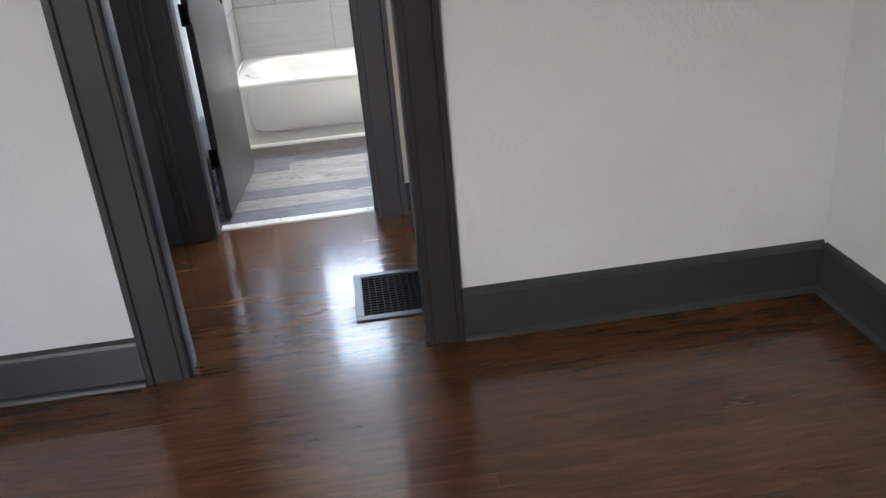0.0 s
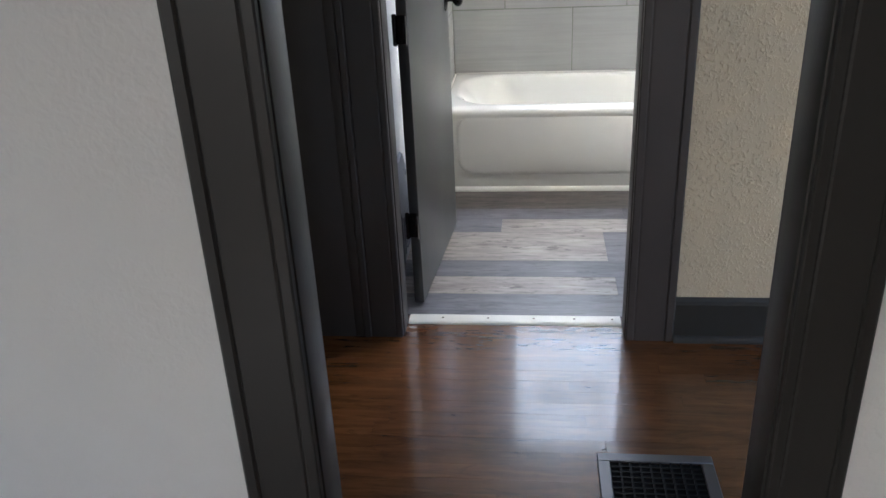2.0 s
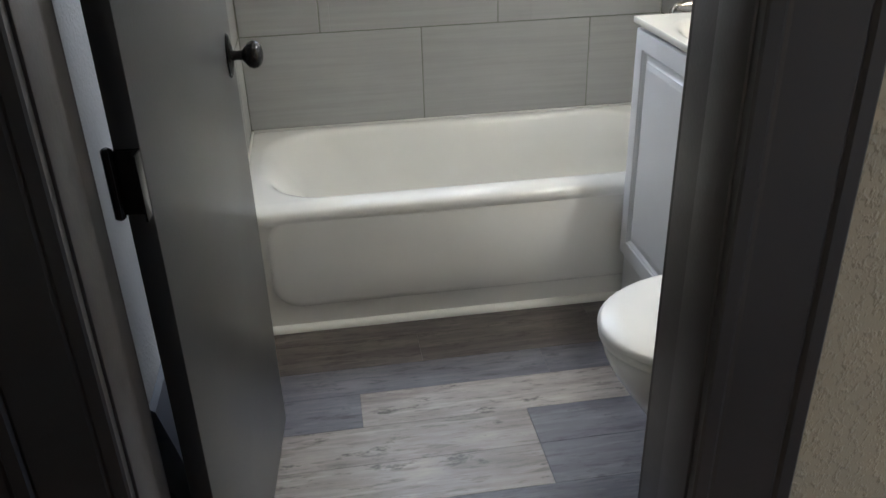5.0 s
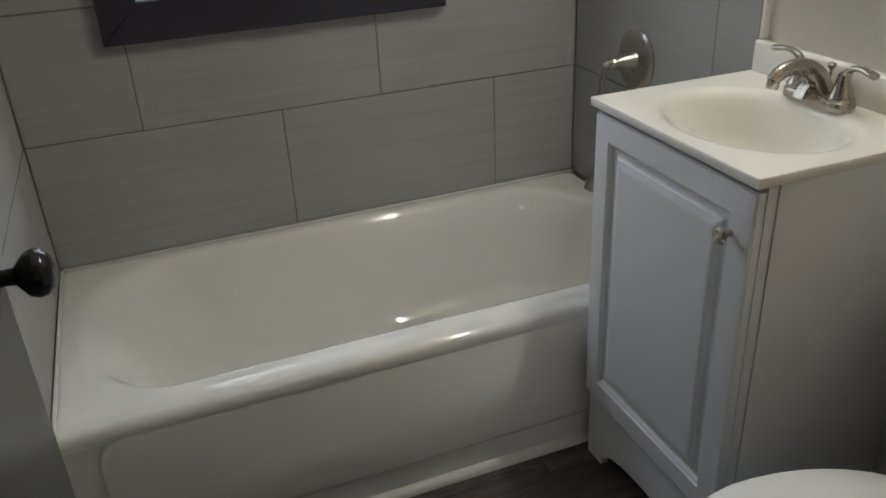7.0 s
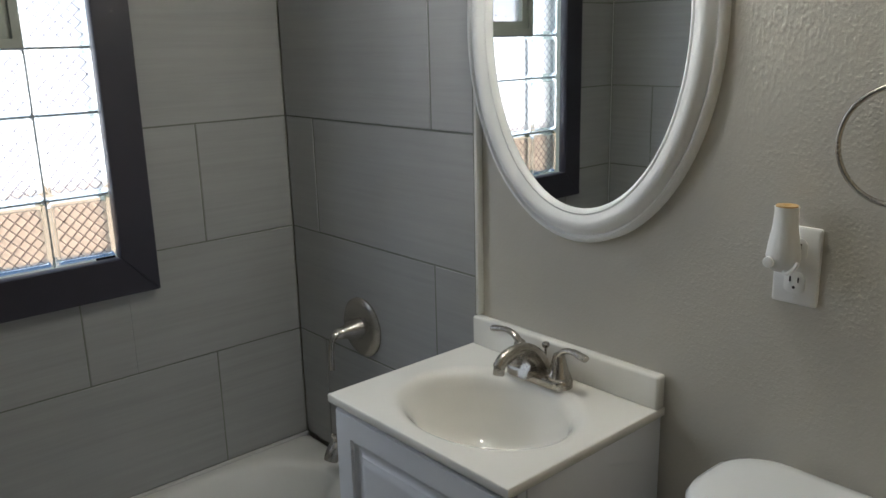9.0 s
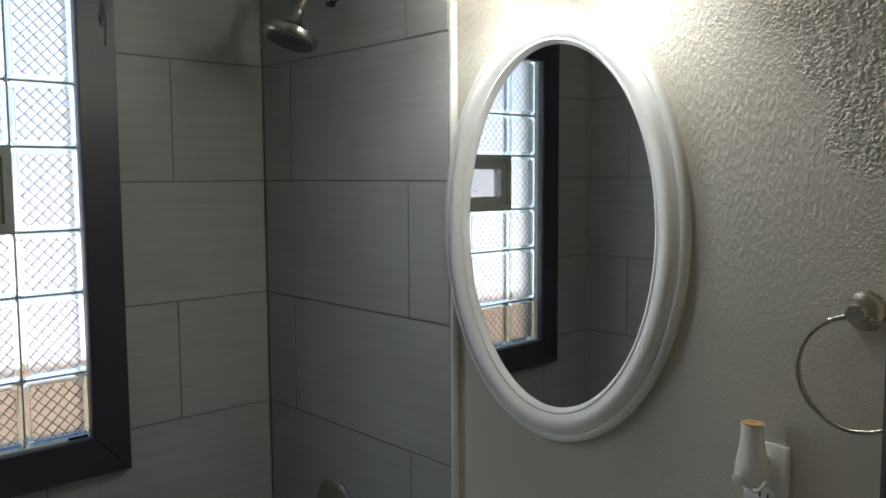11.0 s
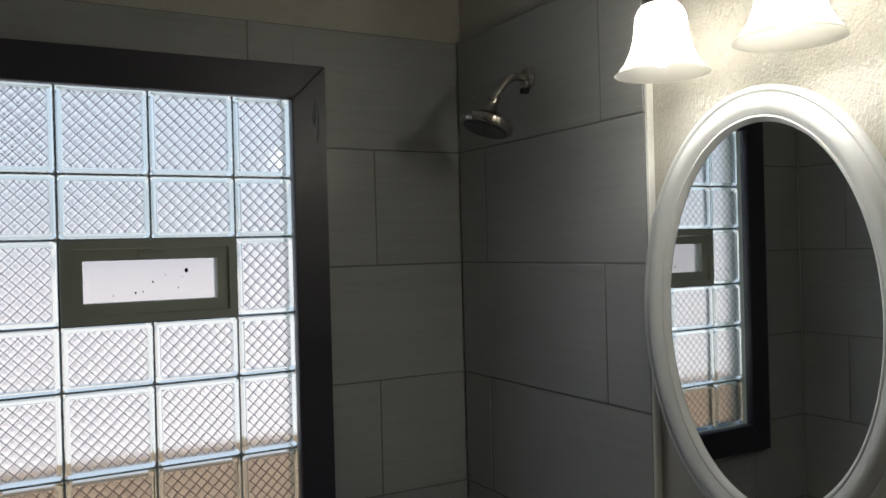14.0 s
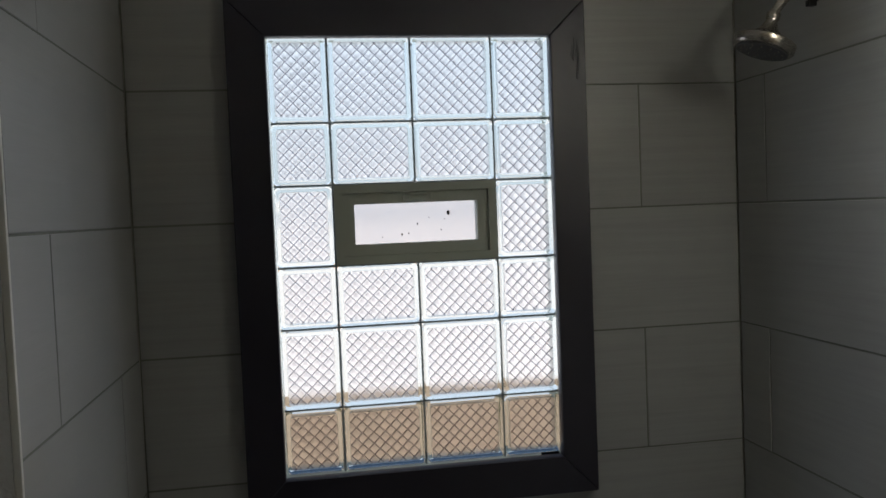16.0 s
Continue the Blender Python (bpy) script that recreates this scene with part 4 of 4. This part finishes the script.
# ---- shower fittings ----
def shower():
    s = thing("wall_shower", (1.395, 1.86, 2.16), "brushed nickel shower head on a bent arm", "shower")
    part("flange", turned(nb(), [(0.03, 0), (0.03, 0.003), (0.025, 0.008), (0.014, 0.012)], pose(1.395, 1.86, 2.17, 0, -90, 0), 30), M_nickel, s)
    part("arm", sweep(nb(), smooth_line([(1.39, 1.86, 2.17, 0.0105), (1.355, 1.862, 2.172, 0.0105), (1.333, 1.864, 2.16, 0.0105), (1.307, 1.868, 2.13, 0.0105), (1.293, 1.87, 2.114, 0.0105)], 6), 16), M_nickel, s, smooth=60)
    m = look((1.3, 1.87, 2.119), (1.258, 1.874, 2.002)) @ pose(0, 0, 0, 180)
    part("collar", turned(nb(), [(0.011, -0.004), (0.015, 0.0), (0.015, 0.012), (0.012, 0.016), (0.014, 0.022), (0.02, 0.036), (0.03, 0.046)], m, 28), M_nickel, s, smooth=60)
    hd = part("head", turned(nb(), [(0.024, 0.044), (0.044, 0.055), (0.061, 0.0605), (0.067, 0.065), (0.067, 0.08), (0.063, 0.085), (0.056, 0.086)], m, 36), M_nickel, s)
    part("face", turned(nb(), [(0.056, 0.082), (0.055, 0.089), (0.02, 0.0905)], m, 36), M_rubber, hd, "dark nozzle face")
    for ring_r, cnt in ((0.017, 6), (0.032, 10), (0.045, 14)):
        for k in range(cnt):
            a = 2 * math.pi * k / cnt
            part("nozzle", turned(nb(), [(0.0022, 0.088), (0.0016, 0.0925)], m @ pose(ring_r * math.cos(a), ring_r * math.sin(a), 0), 6), M_nickel, hd)
    part("dial_lever", box(nb(), -0.004, 0.004, 0.058, 0.07, 0.068, 0.078, 0.002), M_plastic, hd, "small white lever").matrix_basis = Matrix.Translation(-ROOT[hd.name]) @ m @ Matrix.Translation(ROOT[hd.name])
    part("screw_cover", box(nb(), 1.368, 1.388, 1.846, 1.86, 2.13, 2.144, 0.002), M_black, s, "small black clip")
    v = thing("shower_valve", (1.395, 1.89, 0.84), "brushed nickel shower valve with a lever handle", "shower valve")
    part("escutcheon", turned(nb(), [(0.082, 0), (0.082, 0.004), (0.074, 0.01), (0.05, 0.013), (0.032, 0.015)], pose(1.395, 1.89, 0.842, 0, -90, 0), 44), M_nickel, v)
    hub = part("hub", turned(nb(), [(0.032, 0.01), (0.03, 0.02), (0.022, 0.045), (0.016, 0.07), (0.013, 0.085), (0.006, 0.09)], pose(1.395, 1.89, 0.842, 0, -90, 0), 32), M_nickel, v, smooth=60)
    part("lever", sweep(nb(), smooth_line([(1.325, 1.89, 0.842, 0.013), (1.304, 1.891, 0.84, 0.011), (1.294, 1.892, 0.818, 0.009), (1.292, 1.893, 0.78, 0.009), (1.291, 1.894, 0.748, 0.0095)], 6), 14, 0.8, (1, 0, 0)), M_nickel, hub, smooth=60)
    sp = thing("tub_spout", (1.395, 1.89, 0.52), "brushed nickel tub spout with a diverter knob", "tub spout")
    part("spout", sweep(nb(), smooth_line([(1.394, 1.89, 0.53, 0.03), (1.35, 1.89, 0.532, 0.027), (1.305, 1.89, 0.528, 0.024), (1.278, 1.89, 0.512, 0.021), (1.268, 1.89, 0.492, 0.019)], 6), 20), M_nickel, sp, smooth=60)
    part("diverter", turned(nb(), [(0.004, 0), (0.004, 0.016), (0.009, 0.018), (0.009, 0.024), (0.005, 0.026)], pose(1.285, 1.89, 0.538), 16), M_nickel, sp)


shower()


# ---- towel ring, outlet, night light ----
def wall_small():
    r = thing("towel_ring", (1.413, 0.598, 1.52), "brushed nickel towel ring on a round mount", "towel ring")
    part("mount", turned(nb(), [(0.029, 0), (0.029, 0.004), (0.025, 0.009), (0.026, 0.011), (0.02, 0.018), (0.0175, 0.026), (0.017, 0.036), (0.012, 0.042)], pose(1.413, 0.598, 1.522, 0, -90, 0), 32), M_nickel, r)
    cy, cz, rr = 0.598, 1.434, 0.082
    pts = [np.array((1.383, cy + rr * math.sin(2 * math.pi * k / 56), cz + rr * math.cos(2 * math.pi * k / 56), 0.0042)) for k in range(56)]
    part("ring", sweep(nb(), pts, 10, 1.0, (1, 0, 0), True), M_nickel, r, smooth=60)
    o = thing("wall_outlet", (1.413, 0.738, 1.23), "white duplex wall outlet plate", "outlet")
    y0, y1, z0, z1 = 0.7, 0.772, 1.172, 1.297
    pl = [[(x, y, z) for y, z in rounded(y0 + i, y1 - i, z0 + i, z1 - i, 0.004, 3)] for i, x in ((0, 1.413), (0, 1.409), (0.003, 1.4065))]
    part("plate", loft(nb(), pl, True), M_plastic, o)
    for cz in (1.2075, 1.2615):
        rc = part("receptacle", loft(nb(), [[(x, y, z) for y, z in rounded(0.736 - 0.0165 + i, 0.736 + 0.0165 - i, cz - 0.0175 + i, cz + 0.0175 - i, 0.011, 5)] for i, x in ((0, 1.4075), (0, 1.4052), (0.001, 1.4045))], True), M_plastic, o)
        for dy in (-0.0065, 0.0065):
            part("slot", box(nb(), 1.4038, 1.406, 0.736 + dy - 0.0011, 0.736 + dy + 0.0011, cz + 0.001, cz + 0.0095), M_darkslot, rc)
        part("ground_hole", turned(nb(), [(0.0024, 0), (0.0024, 0.0007)], pose(1.4045, 0.736, cz - 0.0075, 0, -90, 0), 10), M_darkslot, rc)
    part("screw", turned(nb(), [(0.003, 0), (0.003, 0.001), (0.001, 0.0014)], pose(1.4066, 0.736, 1.2345 - 0.052, 0, -90, 0), 12), M_plastic, o)
    n = thing("night_light", (1.4, 0.745, 1.26), "white plug-in scented-oil warmer in the upper socket", "plug-in")
    body = []
    for z, w, d in ((1.232, 0.02, 0.014), (1.24, 0.027, 0.02), (1.255, 0.03, 0.022), (1.275, 0.027, 0.02), (1.3, 0.022, 0.017), (1.325, 0.02, 0.016), (1.332, 0.021, 0.0165)):
        body.append([(1.378 + d * math.cos(2 * math.pi * k / 24), 0.744 + 0.88 * w * math.sin(2 * math.pi * k / 24), z) for k in range(24)])
    bd = part("body", loft(nb(), body, True), M_plastic, n, smooth=60)
    part("plug", box(nb(), 1.39, 1.404, 0.728, 0.752, 1.245, 1.27, 0.002), M_plastic, bd)
    part("vent_cap", turned(nb(), [(0.0165, 0.0), (0.0165, 0.0025), (0.007, 0.003), (0.004, 0.001)], pose(1.378, 0.744, 1.3315), 20), M_amber, bd, "amber vent top")
    part("dial", turned(nb(), [(0.0085, 0), (0.0085, 0.004), (0.006, 0.005)], pose(1.358, 0.756, 1.247, 0, -90, 0), 18), M_plastic, bd, "grey round dial")
    cl = smooth_line([(1.368, 0.738, 1.238, 0.0035), (1.362, 0.729, 1.233, 0.0035), (1.362, 0.72, 1.24, 0.003), (1.368, 0.716, 1.25, 0.0025)], 4)
    part("clip", sweep(nb(), cl, 10), M_plastic, bd)


wall_small()


# ---- block window ----
def block_window():
    w = thing("window_1", (0.535, 2.2, 1.6), "glass-block window in a wide dark-painted frame with a small vent", "window", kind="structure")
    X0, X1, Z0, Z1 = 0.096, 0.974, 0.982, 2.231
    x0, x1, z0, z1 = 0.187, 0.884, 1.078, 2.142
    ya, yb = 2.18, 2.2125
    # mitred casing boards
    for a, b, c, d in (((X0, Z1), (X1, Z1), (x1, z1), (x0, z1)), ((X0, Z0), (X1, Z0), (x1, z0), (x0, z0)), ((X0, Z0), (X0, Z1), (x0, z1), (x0, z0)), ((X1, Z0), (X1, Z1), (x1, z1), (x1, z0))):
        bm = nb()
        prism(bm, [a, b, c, d], Matrix(((1, 0, 0, 0), (0, 0, 1, ya), (0, 1, 0, 0), (0, 0, 0, 1))), yb - ya)
        bmesh.ops.bevel(bm, geom=bm.edges[:], offset=0.002, segments=1, affect="EDGES")
        part("casing", bm, M_winframe, w)
    for k, (dx, za, zb, rad) in enumerate(((0.944, 2.14, 2.075, 0.0035), (0.952, 2.13, 2.03, 0.0028), (0.938, 2.125, 2.085, 0.0022))):
        run = smooth_line([(dx, ya, za, 0.001), (dx + 0.002, ya - 0.0005, (za + zb) / 2, rad), (dx - 0.001, ya - 0.0005, zb + 0.01, rad * 1.2), (dx, ya, zb, 0.001)], 5)
        part("paint_run", sweep(nb(), run, 8, 0.5, (0, 1, 0)), M_winframe, w, smooth=60)
    bm = nb()
    for a in ((0.181, 0.1868, 1.062, 2.163), (0.8935, 0.8995, 1.062, 2.163)):
        box(bm, a[0], a[1], yb - 0.004, 2.33, a[2], a[3])
    box(bm, 0.1868, 0.8935, yb - 0.004, 2.33, 1.062, 1.074)
    box(bm, 0.1868, 0.8935, yb - 0.004, 2.33, 2.153, 2.163)
    part("liner", bm, M_hopper, w, "pale grey-green liner of the opening")
    cx = [0.187, 0.332, 0.537, 0.742, 0.893]
    cz = [1.0745, 1.236, 1.436, 1.589, 1.789, 1.942, 2.1525]
    made = {}
    front, back, g = 2.222, 2.262, 0.0028

    def block_meshes(bw, bh):
        key = (round(bw, 3), round(bh, 3))
        if key in made:
            return made[key]
        u, v = bw / 2 - g, bh / 2 - g
        rim, face, ribs = nb(), nb(), nb()
        # hollow rim of the block, with a rounded shoulder
        rim_loops = [[(x, y, z) for x, z in rounded(-u + i, u - i, -v + i, v - i, max(0.003, 0.01 - i * 0.2), 4)] for i, y in ((0.002, back - front), (0, back - front - 0.004), (0, 0.006), (0.0025, 0.001), (0.006, 0.0), (0.011, 0.002), (0.0125, 0.006), (0.0125, back - front - 0.006))]
        loft(rim, rim_loops, False, False)
        for y in (0.0045, back - front - 0.004):
            f = [face.verts.new((x, y, z)) for x, z in rounded(-u + 0.012, u - 0.012, -v + 0.012, v - 0.012, 0.006, 3)]
            face.faces.new(f)
        # pressed diagonal ribs on both panes
        a, b, pitch, half = u - 0.0135, v - 0.0135, 0.0285, 0.0018
        for s, (yy, d, off) in itertools.product((-1, 1), ((0.0042, -0.0022, 0.5), (back - front - 0.0055, 0.0, 0.0))):
            k = -int((a + b) / pitch) - 1
            while k * pitch < a + b:
                c = (k + off) * pitch
                ends = sorted([x for x in (-a, a) if abs(s * (c - x)) <= b] + [c - s * z for z in (-b, b) if abs(c - s * z) < a])
                if len(ends) >= 2 and ends[-1] - ends[0] > 0.006:
                    p, q = ends[0], ends[-1]
                    pv = [(p, s * (c - p)), (q, s * (c - q))]
                    nx, nz = half * 0.7071, half * 0.7071 * s
                    ring_a = [ribs.verts.new((pv[0][0] + e * nx, yy + (d if e == 0 else 0), pv[0][1] + e * nz)) for e in (-1, 0, 1)]
                    ring_b = [ribs.verts.new((pv[1][0] + e * nx, yy + (d if e == 0 else 0), pv[1][1] + e * nz)) for e in (-1, 0, 1)]
                    for i in range(2):
                        ribs.faces.new((ring_a[i], ring_a[i + 1], ring_b[i + 1], ring_b[i]))
                k += 1
        out = []
        for nm, bm, m in (("glass_block", rim, M_edgeglass), ("pane", face, M_block), ("pressed_ribs", ribs, M_rib)):
            me = bpy.data.meshes.new(nm)
            finish(me, bm, m, 40 if nm == "glass_block" else 0, None if nm == "glass_block" else (0, -1, 0))
            out.append(me)
        made[key] = out
        return out

    for i, (a, b) in enumerate(zip(cx, cx[1:])):
        for j, (c, d) in enumerate(zip(cz, cz[1:])):
            if j == 3 and i in (1, 2):
                continue
            ms = block_meshes(b - a, d - c)
            ob = new("glass_block", ms[0])
            ob.parent = w
            ob.location = Vector(((a + b) / 2, front, (c + d) / 2)) - ROOT[w.name]
            for nm, me in zip(("pane", "pressed_ribs"), ms[1:]):
                sub = new(nm, me)
                sub.parent = ob
                sub.visible_shadow = False
            ob.visible_shadow = False
    bm = nb()
    for xx in cx[1:-1]:
        for c, d in ((cz[0], cz[3]), (cz[4], cz[6])) if xx == cx[2] else ((cz[0], cz[6]),):
            box(bm, xx - g + 0.0003, xx + g - 0.0003, front + 0.012, back - 0.004, c, d)
    for zz in cz[1:-1]:
        for a, b in zip(cx, cx[1:]):
            box(bm, a + g, b - g, front + 0.012, back - 0.004, zz - g + 0.0003, zz + g - 0.0003)
    part("joint", bm, M_mortar, w, "clear silicone joints").visible_shadow = False
    part("shim", box(nb(), 0.835, 0.882, 2.2145, 2.2215, 1.0745, 1.081, 0.001), M_darkslot, w, "small dark shim on the sill")
    # small hopper vent
    v = thing("window_vent", (0.537, front, 1.69), "small olive-grey vinyl vent set among the glass blocks", "vent", kind="structure")
    X0, X1, Z0, Z1 = 0.334, 0.74, 1.591, 1.787

    def frame_ring(i0, i1, y0, y1):
        bm = nb()
        lo = [rounded(X0 + i, X1 - i, Z0 + i, Z1 - i, 0.002, 2) for i in (i0, i1)]
        loops = [[(x, y, z) for x, z in p] for p, y in ((lo[0], y1), (lo[0], y0), (lo[1], y0), (lo[1], y1))]
        return loft(bm, loops + [loops[0]], False, False)

    part("outer_frame", frame_ring(0, 0.02, front - 0.006, back), M_hopper, v, smooth=0)
    part("sash", frame_ring(0.0205, 0.048, front + 0.004, front + 0.04), M_hopper, v, smooth=0)
    lt = part("latch", box(nb(), 0.505, 0.572, front - 0.008, front + 0.004, 1.7425, 1.76, 0.003), M_hopper, v, "grey latch")
    part("latch_tab", box(nb(), 0.518, 0.565, front - 0.018, front - 0.008, 1.758, 1.764, 0.002), M_hopper, lt)
    pn = part("pane", box(nb(), X0 + 0.0475, X1 - 0.0475, front + 0.02, front + 0.024, Z0 + 0.0475, Z1 - 0.0475), M_pane, v, "dusty clear pane")
    pn.visible_shadow = False
    for sx, sz, sr in ((0.62, 1.71, 0.006), (0.6, 1.668, 0.002), (0.54, 1.685, 0.0025), (0.5, 1.66, 0.003), (0.517, 1.662, 0.002), (0.57, 1.7, 0.0015), (0.45, 1.655, 0.0018), (0.61, 1.695, 0.0016)):
        part("speck", turned(nb(), [(sr, 0), (sr * 0.6, 0.0006)], pose(sx, front + 0.0199, sz, 90, 0, 30), 7), M_darkslot, pn).visible_shadow = False


block_window()

# ---- tile edge strips ----
for name, bx in (("trim_tile_east", (1.3945, 1.4128, 1.438, 1.4465, 0.985, 2.343)), ("trim_tile_west", (-0.1495, -0.1385, 1.392, 1.4005, 0.42, 2.343))):
    solo(name, box(nb(), *bx, 0.002), M_whitetrim, "thin pale edge strip beside the tiles", "trim", "structure")

solo("trim_tub_side", box(nb(), -0.1495, -0.1385, 1.392, 1.4915, 0.0005, 0.4185, 0.002), M_whitetrim, "white filler strip between the tub and the wall", "trim", "structure")

# ---- neighbour's wall outside ----
nbm = nb()
box(nbm, -9, 9, 7.0, 7.3, -0.5, 1.75)
box(nbm, -9.2, 9.2, 6.9, 7.4, 1.75, 1.85)
solo("garden_wall", nbm, M_brick, "low tan brick wall outside, blurred by the glass blocks", "wall", "structure", 0)


# ---- tiles ----
GAP = 0.0019
WINDOW = (0.18, 0.9, 1.06, 2.165)


def tile_mesh(rects, axis, at, out):
    """One tile, from (a0, a1, z0, z1) pieces; its face lies at `at`, `out` is the way to its back."""
    bm = nb()
    for a0, a1, z0, z1 in rects:
        if axis == "x":
            box(bm, a0, a1, min(at, at + out), max(at, at + out), z0, z1, 0.0012, 1)
        else:
            box(bm, min(at, at + out), max(at, at + out), a0, a1, z0, z1, 0.0012, 1)
    return bm


def cut(r, hole):
    a0, a1, z0, z1 = r
    h0, h1, g0, g1 = hole
    if a1 <= h0 or a0 >= h1 or z1 <= g0 or z0 >= g1:
        return [r]
    out = []
    if a0 < h0:
        out.append((a0, h0, z0, z1))
    if a1 > h1:
        out.append((h1, a1, z0, z1))
    m0, m1 = max(a0, h0), min(a1, h1)
    if z0 < g0:
        out.append((m0, m1, z0, g0))
    if z1 > g1:
        out.append((m0, m1, g1, z1))
    return out


COURSES = [0.419, 0.757, 1.073, 1.389, 1.705, 2.022, 2.34]
for owner, axis, at, out, lo, hi, odd, even, hole in (
        (wall_north, "x", 2.2125, 0.009, -0.1395, 1.3945, (0.5, 1.125), (0.142, 0.78), WINDOW),
        (wall_east, "y", 1.395, 0.016, 1.447, 2.2115, (2.075,), (1.586,), None),
        (wall_west, "y", -0.14, -0.009, 1.401, 2.2115, (2.02,), (1.59,), None)):
    back = at + out
    bm = nb()
    for r in cut((lo, hi, COURSES[0], COURSES[-1]), hole) if hole else [(lo, hi, COURSES[0], COURSES[-1])]:
        a, b = sorted((at + (0.0014 if out > 0 else -0.0014), back + (0.0015 if out > 0 else -0.0005)))
        if axis == "x":
            box(bm, r[0], r[1], a, b, r[2], r[3])
        else:
            box(bm, a, b, r[0], r[1], r[2], r[3])
    part("grout", bm, M_grout, owner, "dark grey-green grout", 0)
    for i, (z0, z1) in enumerate(zip(COURSES, COURSES[1:])):
        js = [lo, *(odd if i % 2 == 0 else even), hi]
        for a0, a1 in zip(js, js[1:]):
            lip = random.uniform(-0.0013, 0.0009)
            r = (a0 + GAP, a1 - GAP, z0 + GAP, z1 - GAP)
            rects = cut(r, hole) if hole else [r]
            part("tile", tile_mesh(rects, axis, at + lip, out - lip), M_tile, owner, "", 0)

# ---- vinyl planks in the bathroom ----
ROWS_Y = [0.245, 0.4075, 0.551, 0.694, 0.838, 0.981, 1.125, 1.25, 1.395, 1.512]
ENDS = [(0.75,), (0.61,), (0.95,), (0.595,), (0.595,), (0.157, 1.02), (0.7,), (0.35,), (0.9,)]
KINDS = ["bb", "lb", "bb", "lb", "lb", "bll", "bb", "uu", "uu"]
TONES = {"l": M_plank_light, "b": M_plank_blue, "u": M_plank_brown}
for y0, y1, ends, kinds in zip(ROWS_Y, ROWS_Y[1:], ENDS, KINDS):
    js = [-0.15 if y0 > 1.39 else -0.27, *ends, 1.413]
    for a, b, k in zip(js, js[1:], kinds):
        part("plank", box(nb(), a + 0.0003, b - 0.0003, y0 + 0.0003, y1 - 0.0003, -0.005, 0.0, 0.0005, 1), TONES[k], floor_bath, "", 0)

# ---- hardwood strips of room and hall ----
rest = nb()
STRIP = 0.0572
y, row = 0.182, 0
while y > -5.37:
    y0 = max(y - STRIP, -5.375)
    lo, hi = (-2.6, 2.15) if y0 < -1.0 else (-1.12, 1.6)
    a = lo - random.uniform(0, 0.9)
    while a < hi:
        b = a + random.uniform(0.55, 1.35)
        p, q2 = max(a, lo), min(b, hi)
        if q2 - p > 0.004:
            sink = random.uniform(0, 0.0002)
            near = -3.0 < y0 and q2 > -1.0
            bm = nb() if near else rest
            box(bm, p + 0.0002, q2 - 0.0002, y0 + 0.0002, y - 0.0002, -0.012, -sink)
            if near:
                part("floor_board", bm, M_hardwood, floor_wood, "", 0)
        a = b
    y, row = y0, row + 1
tagged(part("more_floor_boards", rest, M_hardwood, floor_wood, "", 0), kind="stuff")
